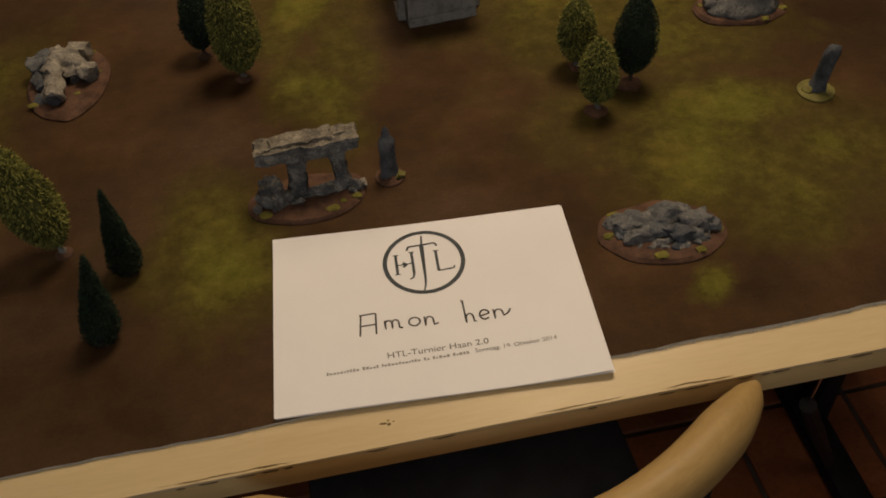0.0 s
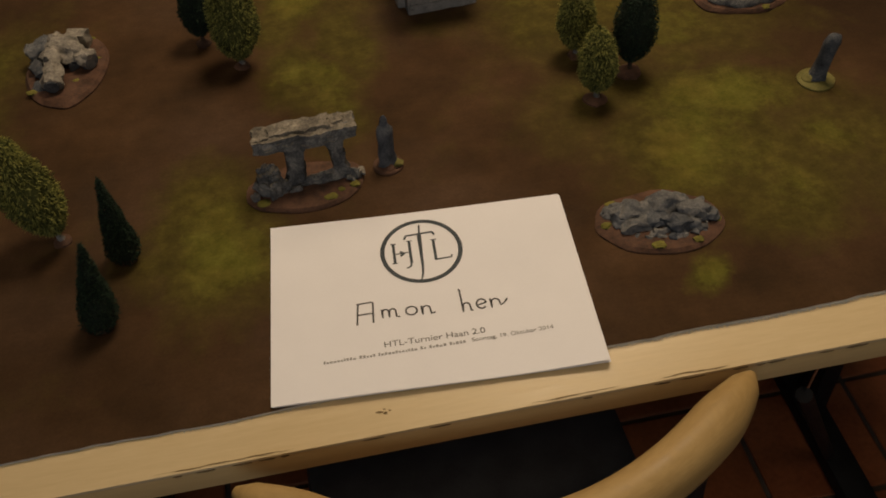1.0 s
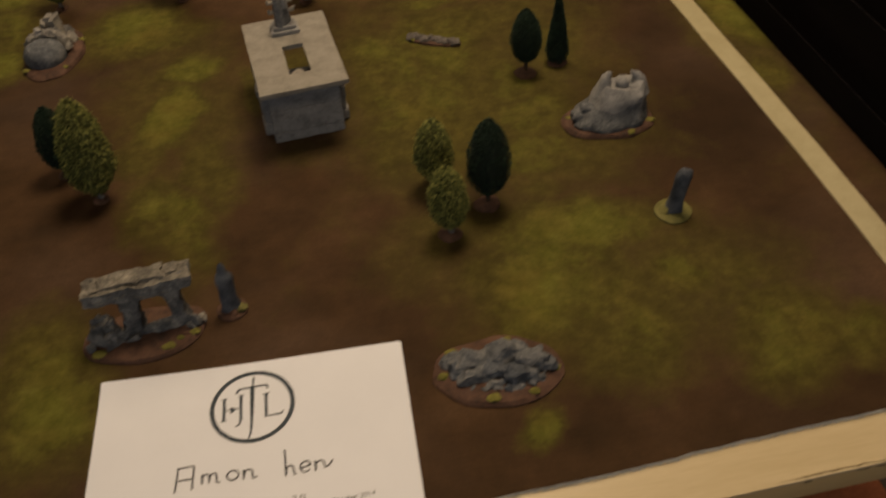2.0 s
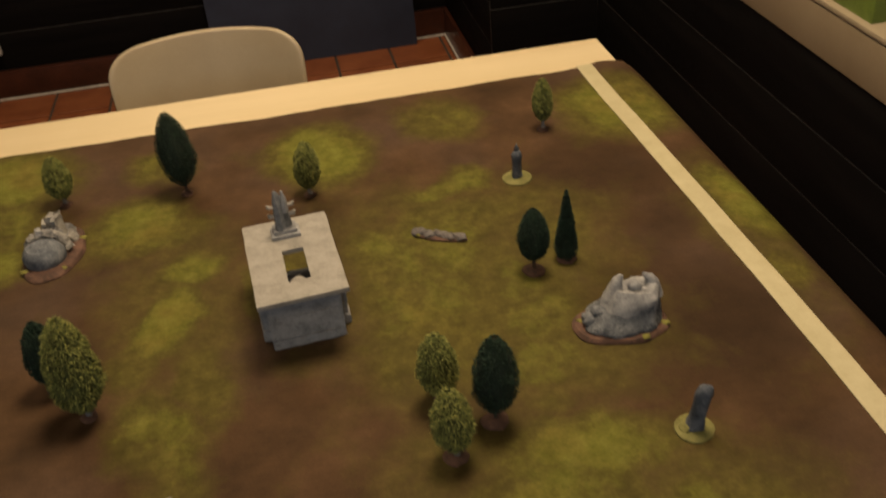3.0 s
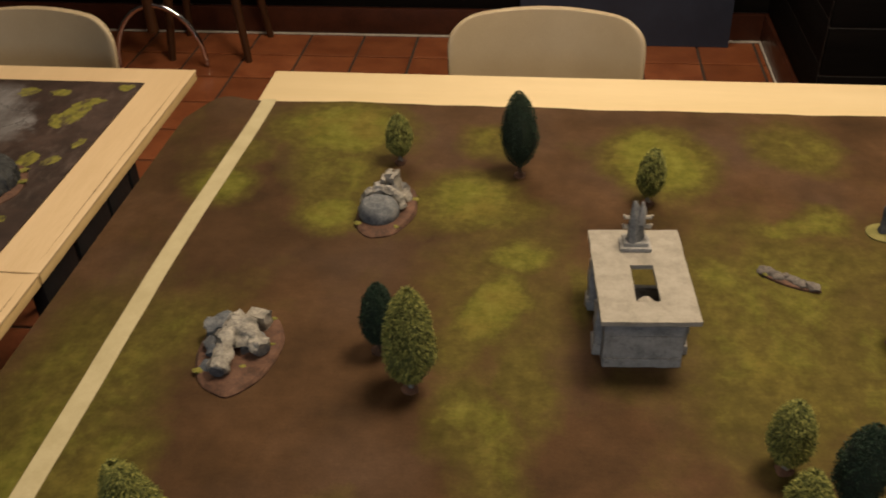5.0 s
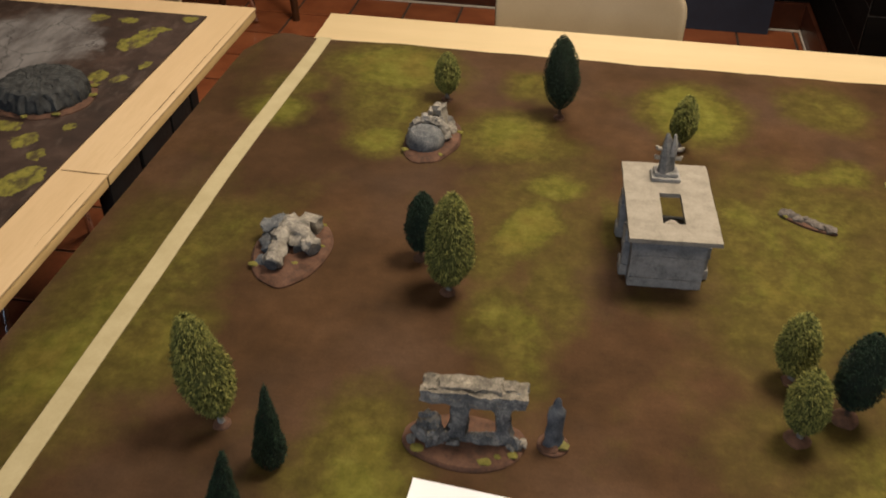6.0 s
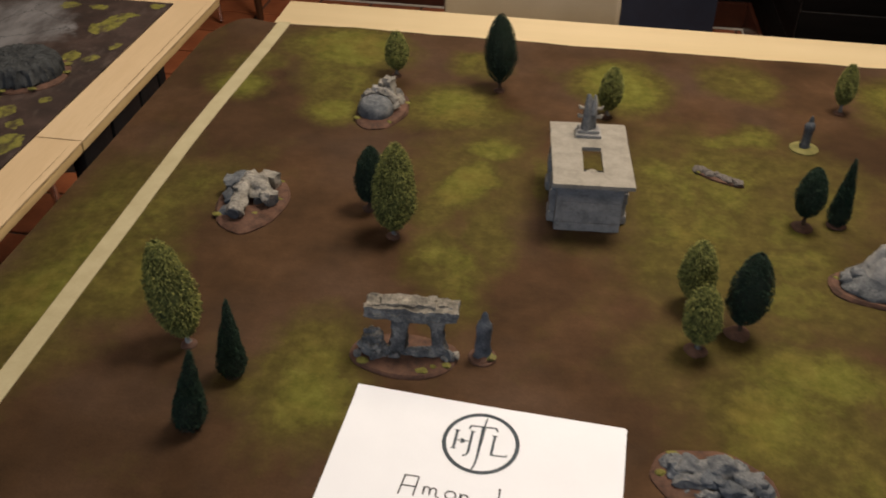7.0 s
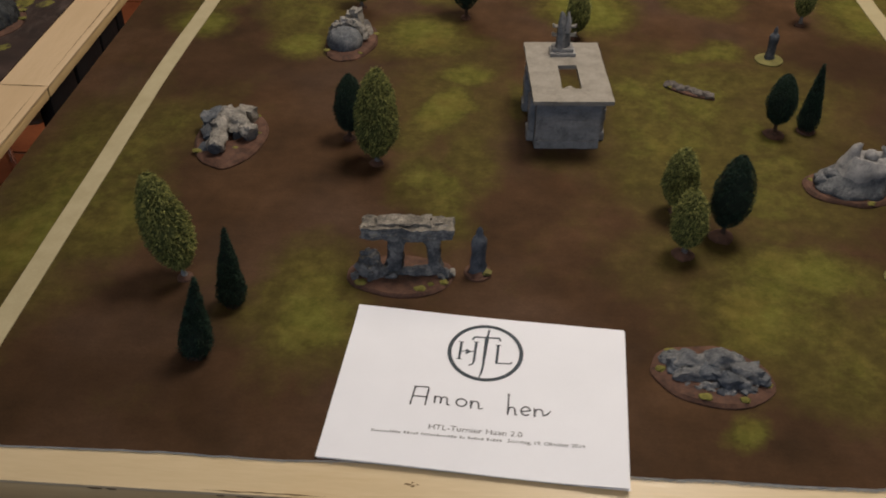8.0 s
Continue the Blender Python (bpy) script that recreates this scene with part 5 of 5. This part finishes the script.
for lo, hi in (((-SX, SY0), (SX, hy0)), ((-SX, hy1), (SX, SY1)), ((-SX, hy0), (hx0, hy1)), ((hx1, hy0), (SX, hy1))):
    nx, ny = max(1, round((hi[0] - lo[0]) / 0.012)), max(1, round((hi[1] - lo[1]) / 0.012))
    for z in (HH, HH + ST):
        pts = [[bm.verts.new((lo[0] + (hi[0] - lo[0]) * i / nx, lo[1] + (hi[1] - lo[1]) * j / ny, z)) for i in range(nx + 1)] for j in range(ny + 1)]
        for j in range(ny):
            for i in range(nx):
                bm.faces.new((pts[j][i], pts[j][i + 1], pts[j + 1][i + 1], pts[j + 1][i]))
for x0, y0, x1, y1 in ((-SX, SY0, SX, SY0), (SX, SY0, SX, SY1), (SX, SY1, -SX, SY1), (-SX, SY1, -SX, SY0), (hx0, hy0, hx1, hy0), (hx1, hy0, hx1, hy1), (hx1, hy1, hx0, hy1), (hx0, hy1, hx0, hy0)):
    bm.faces.new([bm.verts.new(p) for p in ((x0, y0, HH), (x1, y1, HH), (x1, y1, HH + ST), (x0, y0, HH + ST))])
bmesh.ops.remove_doubles(bm, verts=bm.verts[:], dist=0.0002)
for v in bm.verts:
    v.co += Vector((0.0010 * noise.noise(v.co * 60), 0.0010 * noise.noise(v.co * 60 + Vector((9, 0, 0))), 0.0004 * noise.noise(v.co * 40)))
slab = part("slab_roof", bm, M_SLAB, ob, "pale flat slab with a rectangular hole")
bm = bmesh.new()
rock(bm, (0.010, -0.012, 0.010), (0.004, 0.004, 0.012), 15, 0.4, None, 4, 2)
part("inner_stone", bm, M_SLAB, ob, "small pale stone standing inside")
bm = bmesh.new()
rock(bm, (0.002, -0.046, HH - 0.002), (0.0125, 0.0095, 0.0075), 5, 0.3, None, 3, 3)
part("pale_stone", bm, M_SLAB, ob, "pale stone inside the opening")
# throne: stepped foot, pointed back and side finials
throne = thing("stone_throne", 0.2525, 0.683, MAT + HH + ST, 4.0, "grey stone throne with a tall pointed back", "model throne")
bm = bmesh.new()
box(bm, (-0.0165, -0.011, 0), (0.0165, 0.012, 0.005), None, 0.0012)
box(bm, (-0.0135, -0.008, 0.005), (0.0135, 0.011, 0.010), None, 0.0012)
part("stepped_foot", bm, M_WALLSTONE, throne)
bm = bmesh.new()
tube(bm, [(0, 0.002, 0.009), (0, 0.002, 0.018), (-0.0005, 0.003, 0.030), (-0.002, 0.004, 0.044), (-0.004, 0.005, 0.056)], [0.0125, 0.0115, 0.0105, 0.0075, 0.0022], 8, 0.62)
rumple(bm, 0.0010, 170, 3)
part("pointed_back", bm, M_MID, throne)
bm = bmesh.new()
tube(bm, [(0.004, 0.000, 0.030), (0.005, 0.001, 0.046), (0.004, 0.002, 0.057)], [0.0045, 0.0035, 0.0012], 6)
part("pointed_back", bm, M_WALLSTONE, throne)
for sx in (-1, 1):
    for z, r in ((0.026, 0.0030), (0.038, 0.0026)):
        bm = bmesh.new()
        tube(bm, [(sx * 0.008, 0.001, z), (sx * 0.0135, 0.000, z + 0.001), (sx * 0.0150, 0, z + 0.004)], [r * 0.8, r, r * 0.5], 8)
        part("finial", bm, M_SLAB, throne)

throne.scale = (1.12, 1.12, 1.10)

# ---- scenery on the neighbouring mat ----
ob = thing("rock_hill", -0.752, 0.893, TOP + 0.0035, 20, "flat-topped dark grey rocky hill on a brown base", "model hill")
scenic_base(ob, 0.086, 0.080, 23, 0.005)
bm = bmesh.new()
made = lathe(bm, [(0.074, 0.003), (0.076, 0.010), (0.071, 0.024), (0.064, 0.034), (0.056, 0.037), (0.048, 0.0376), (0.040, 0.0382), (0.031, 0.0388), (0.022, 0.0392), (0.013, 0.0396), (0.005, 0.040)], (0, 0, 0), 90, 1, 0.92, 0.05, 6)
for v in made:
    if v.co.z < 0.034:
        v.co += Vector((v.co.x, v.co.y, 0)).normalized() * 0.010 * noise.noise(Vector((v.co.x * 130, v.co.y * 130, v.co.z * 16)))
cut_up(bm, 1)
rumple(bm, 0.0030, 130, 4)
rumple(bm, 0.0018, 320, 6)
part("rock", bm, mottled("dark_hill_rock", (0.006, 0.007, 0.008), (0.052, 0.055, 0.056), 60, 0.8, 300, 0.6, 0.002), ob)
flock(ob, ((0.078, -0.012, 0.008), (0.030, -0.073, 0.007), (0.076, 0.024, 0.010), (-0.02, -0.074, 0.006)))


# ---- chairs ----
def shell_chair(x, y, turn, label):
    """A moulded chair: curved back panel and seat on steel tube legs; it faces +y before it is turned."""
    ob = thing("chair", x, y, 0, turn, label, "chair", "beige chairs at the tables")

    def panel(name, rows, thick, nu):
        bm = bmesh.new()
        grid = [[bm.verts.new(rows(u, v)) for u in (i / nu * 2 - 1 for i in range(nu + 1))] for v in (j / 12 for j in range(13))]
        for j in range(12):
            for i in range(nu):
                bm.faces.new((grid[j][i], grid[j][i + 1], grid[j + 1][i + 1], grid[j + 1][i]))
        faces = bm.faces[:]
        bmesh.ops.recalc_face_normals(bm, faces=faces)
        low = bmesh.ops.extrude_face_region(bm, geom=faces)
        moved = [g for g in low["geom"] if isinstance(g, bmesh.types.BMVert)]
        bmesh.ops.translate(bm, verts=moved, vec=thick)
        p = part(name, bm, M_CHAIR, ob)
        sub = p.modifiers.new("smooth", "SUBSURF")
        sub.levels = sub.render_levels = 2
        return p

    def back(u, v):
        # a wide back with rounded corners and a slightly arched top edge
        full, cu, cv = 0.330, 0.066, 0.056
        h = full * math.sin(v * math.pi / 2) ** 0.9
        over = max(0, h - (full - cv)) / cv
        w = 0.200 - cu * (1 - math.sqrt(max(0, 1 - over * over))) - 0.010 * (1 - h / full)
        return (u * w, -0.19 - 0.17 * h + 0.055 * (u * w / 0.2) ** 2, 0.470 + h + 0.006 * (1 - u * u) * v ** 3)

    panel("backrest", back, (0, 0.020, 0.002), 18)
    panel("seat", lambda u, v: (u * (0.190 - 0.035 * (2 * v - 1) ** 4), -0.19 + 0.40 * v, 0.450 + 0.012 * u * u - 0.018 * max(0, v - 0.75) ** 1.0), (0, 0, -0.018), 14)
    for sx in (-1, 1):
        for y0, y1 in ((-0.15, -0.22), (0.14, 0.20)):
            bm = bmesh.new()
            tube(bm, [(sx * 0.15, y0 * 0.8, 0.435), (sx * 0.175, y0, 0.425), (sx * 0.20, y1, 0.0)], 0.011, 10)
            part("leg", bm, M_CHROME, ob)
    return ob


BEIGE = "beige moulded chair with a rounded back behind the table"
shell_chair(0.128, 1.320, 180, BEIGE)
shell_chair(-0.945, 1.275, 180, BEIGE)

# wooden chair pushed under the table, its curved top rail in front of the edge
ob = thing("wooden_chair", 0.187, 0.0215, 0, 2.0, "bentwood chair with a black padded seat at the table", "chair")
arc_at = lambda x: -0.185 + 0.087 * (x / 0.21) ** 2
bm = bmesh.new()
pts = [(x, arc_at(x), 0.752) for x in (-0.222 + 0.444 * k / 36 for k in range(37))]
tube(bm, pts, [0.005, 0.014, 0.018, 0.021] + [0.0225] * 29 + [0.021, 0.018, 0.014, 0.005], 16, 1.0)
for v in bm.verts:
    v.co.z = 0.752 + (v.co.z - 0.752) * 1.2
part("top_rail", bm, M_BENT, ob, "curved pale beech top rail")
for sx in (-1, 1):
    bm = bmesh.new()
    tube(bm, [(sx * 0.17, arc_at(0.17) + 0.01, 0.73), (sx * 0.17, -0.13, 0.46), (sx * 0.175, -0.15, 0.0)], [0.011, 0.014, 0.012], 10)
    part("back_leg", bm, M_STEEL, ob)
    bm = bmesh.new()
    tube(bm, [(sx * 0.165, 0.19, 0.44), (sx * 0.175, 0.21, 0.0)], [0.013, 0.011], 10)
    part("front_leg", bm, M_STEEL, ob)
bm = bmesh.new()
box(bm, (-0.188, -0.150, 0.425), (0.188, 0.240, 0.475), None, 0.018)
part("seat", bm, M_LEATHER, ob, "black padded seat")

# ---- along the back wall ----
ob = thing("leaning_board", 0.41, BACK - 0.075, 0, 0, "dark blue board leaning against the black wall", "board")
tilt = pose(0, 0, 0, -4, 0, 0)
bm = bmesh.new()
box(bm, (-0.405, 0, 0.002), (0.405, 0.018, 0.96), tilt, 0.002)
part("panel", bm, M_BLUE, ob)
bm = bmesh.new()
for k in range(5):
    a = math.pi * k / 4
    tube(bm, [tilt @ Vector((-0.31 + 0.016 * k, -0.002, 0.385)), tilt @ Vector((-0.31 + 0.012 * k, -0.002, 0.345 + 0.01 * math.sin(a)))], [0.010, 0.004], 6, 0.2)
part("painted_mark", bm, M_TEAL, ob, "teal paint mark")

ob = thing("framed_panel", -0.90, BACK - 0.03, 0.188, 0, "white framed grey panel hung on the black wall", "framed panel")
bm = bmesh.new()
for lo, hi in (((-0.12, 0, 0), (0.12, 0.022, 0.035)), ((-0.12, 0, 0.0352), (-0.085, 0.022, 0.55)), ((0.085, 0, 0.0352), (0.12, 0.022, 0.55)), ((-0.0848, 0, 0.515), (0.0848, 0.022, 0.55))):
    box(bm, lo, hi, None, 0.002)
part("frame", bm, M_WHITE, ob)
bm = bmesh.new()
box(bm, (-0.0848, 0.010, 0.0352), (0.0848, 0.018, 0.515))
part("pane", bm, M_GREYPANE, ob)
bm = bmesh.new()
box(bm, (-0.075, 0.004, 0.060), (0.075, 0.0098, 0.066))
part("slot", bm, M_STEEL, ob)

# stool with splayed wooden legs
ob = thing("wooden_stool", -1.192, 3.13, 0, 0, "brown wooden stool with splayed legs by the wall", "stool")
for x, y in ((0.152, -0.11), (0.172, 0.14), (-0.160, -0.11), (-0.175, 0.14)):
    bm = bmesh.new()
    tube(bm, [(x, y, 0), (x * 0.82, y * 0.8, 0.30), (x * 0.55, y * 0.6, 0.70)], [0.014, 0.019, 0.016], 10)
    part("leg", bm, M_STOOLWOOD, ob)
bm = bmesh.new()
lathe(bm, [(0.14, 0.685), (0.155, 0.695), (0.155, 0.715), (0.14, 0.722), (0.05, 0.716)], (0, 0, 0), 28)
part("seat", bm, M_STOOLWOOD, ob)
# chrome arched foot of a pedestal seat
ob = thing("pedestal_stool", -1.372, 2.95, 0, 0, "pedestal stool with an arched chrome foot and wooden post", "stool")
bm = bmesh.new()
m = pose(0, 0, 0, 0, 0, 4)
tube(bm, [m @ Vector((-0.172 * math.cos(a) + 0.012, 0, 0.012 + 0.240 * math.sin(a))) for a in (math.pi * k / 20 for k in range(21))], 0.0105, 10)
part("arched_foot", bm, M_CHROME, ob, "bright chrome arch")
bm = bmesh.new()
tube(bm, [(0, 0, 0.15), (0, 0, 0.60)], [0.022, 0.018], 12)
part("post", bm, M_STOOLWOOD, ob)
bm = bmesh.new()
tube(bm, [(0, 0, 0.595), (0, 0, 0.602)], [0.04, 0.04], 12)
part("seat_plate", bm, M_STEEL, ob)
bm = bmesh.new()
lathe(bm, [(0.13, 0.60), (0.16, 0.61), (0.165, 0.64), (0.14, 0.665), (0.05, 0.67)], (0, 0, 0), 26)
part("seat", bm, M_LEATHER, ob)

# things on the sill
ob = thing("carton", RIGHT + 0.050, 1.19, 0.811, 0, "green printed carton standing on the sill", "carton")
bm = bmesh.new()
box(bm, (-0.04, -0.10, 0), (0.04, 0.06, 0.20), None, 0.002)
part("box", bm, M_GREENBOX, ob)
bm = bmesh.new()
box(bm, (-0.0415, -0.04, 0.05), (-0.0402, 0.04, 0.075))
part("label_bar", bm, M_STEEL, ob, "dark printed bar")
for k, (y, r) in enumerate(((1.295, 0.030), (1.375, 0.026))):
    ob = thing("bottle", RIGHT + 0.042, y, 0.811, 0, "dark glass bottle standing on the sill", "bottle", "bottles on the sill")
    bm = bmesh.new()
    lathe(bm, [(r * 0.95, 0), (r, 0.006), (r, 0.15), (r * 0.8, 0.175), (r * 0.36, 0.20), (r * 0.34, 0.25)], (0, 0, 0), 20)
    part("body", bm, M_BOTTLE, ob)
    bm = bmesh.new()
    lathe(bm, [(r * 0.38, 0.25), (r * 0.40, 0.252), (r * 0.40, 0.268), (r * 0.34, 0.27)], (0, 0, 0), 14)
    part("cap", bm, M_TRIM, ob)


# ---- ceiling lamps, above the view ----
def ceiling_lamp(x, y, h):
    ob = thing("ceiling_lamp", x, y, HIGH, 0, "unseen square ceiling lamp with a white frame", "ceiling lamp", "ceiling lamps")
    bm = bmesh.new()
    for lo, hi in (((-h, -h, -0.06), (h, -h + 0.03, 0)), ((-h, h - 0.03, -0.06), (h, h, 0)), ((-h, -h + 0.0302, -0.06), (-h + 0.03, h - 0.0302, 0)), ((h - 0.03, -h + 0.0302, -0.06), (h, h - 0.0302, 0))):
        box(bm, lo, hi)
    part("frame", bm, M_WHITE, ob)


ceiling_lamp(0.66, 0.86, 0.36)
ceiling_lamp(-0.30, 2.25, 0.45)
# Frame made up to go with the added front fill.
ceiling_lamp(0.30, -0.95, 0.36)

# ---- floor tiles, the nearest stretch as single pieces ----
PITCH_X, PITCH_Y, TX, TY = 0.221, 0.210, -0.63, BACK - 0.020


def tile_mesh(w, d):
    bm = bmesh.new()
    box(bm, (0, 0, -0.004), (w, d, 0.0), None, 0.0)
    top = [f for f in bm.faces if f.normal.z > 0.9]
    bmesh.ops.inset_region(bm, faces=top, thickness=0.004, depth=0.0015)
    return mesh_of("tile", bm, M_TILE, False)


TILE = tile_mesh(PITCH_X - 0.010, PITCH_Y - 0.010)
NARROW = tile_mesh(NOOK - 0.020 - (TX + 7 * PITCH_X + 0.006), PITCH_Y - 0.010)
far_tiles = []
for i in range(-13, 9):
    for j in range(1, 31):
        x, y = TX + PITCH_X * i, TY - PITCH_Y * j
        if x + PITCH_X - 0.01 > NOOK - 0.012 and y + PITCH_Y > FACE - 0.02:
            if x < NOOK - 0.03 and y > FACE - 0.1:
                o = new("tile", NARROW)
                o.parent = floor
                o.matrix_world = pose(x + 0.005, y + 0.005, 0.0005)
            continue
        if x + PITCH_X > RIGHT or x < LEFT:
            continue
        if i < -5 or j > 18:
            far_tiles.append((x + 0.005, y + 0.005))
            continue
        o = new("tile", TILE)
        o.parent = floor
        o.matrix_world = pose(x + 0.005, y + 0.005, 0.0005)
# the rest of the floor, out of the way, as one joined mesh
verts, faces = [], []
for x, y in far_tiles:
    n = len(verts)
    verts += [(x + v.co.x, y + v.co.y, v.co.z + 0.0005) for v in TILE.vertices]
    faces += [tuple(n + k for k in p.vertices) for p in TILE.polygons]
me = bpy.data.meshes.new("tile_field")
me.from_pydata(verts, [], faces)
me.materials.append(M_TILE)
field = new("tile_field", me)
field.parent = floor
tagged(field, kind="stuff")
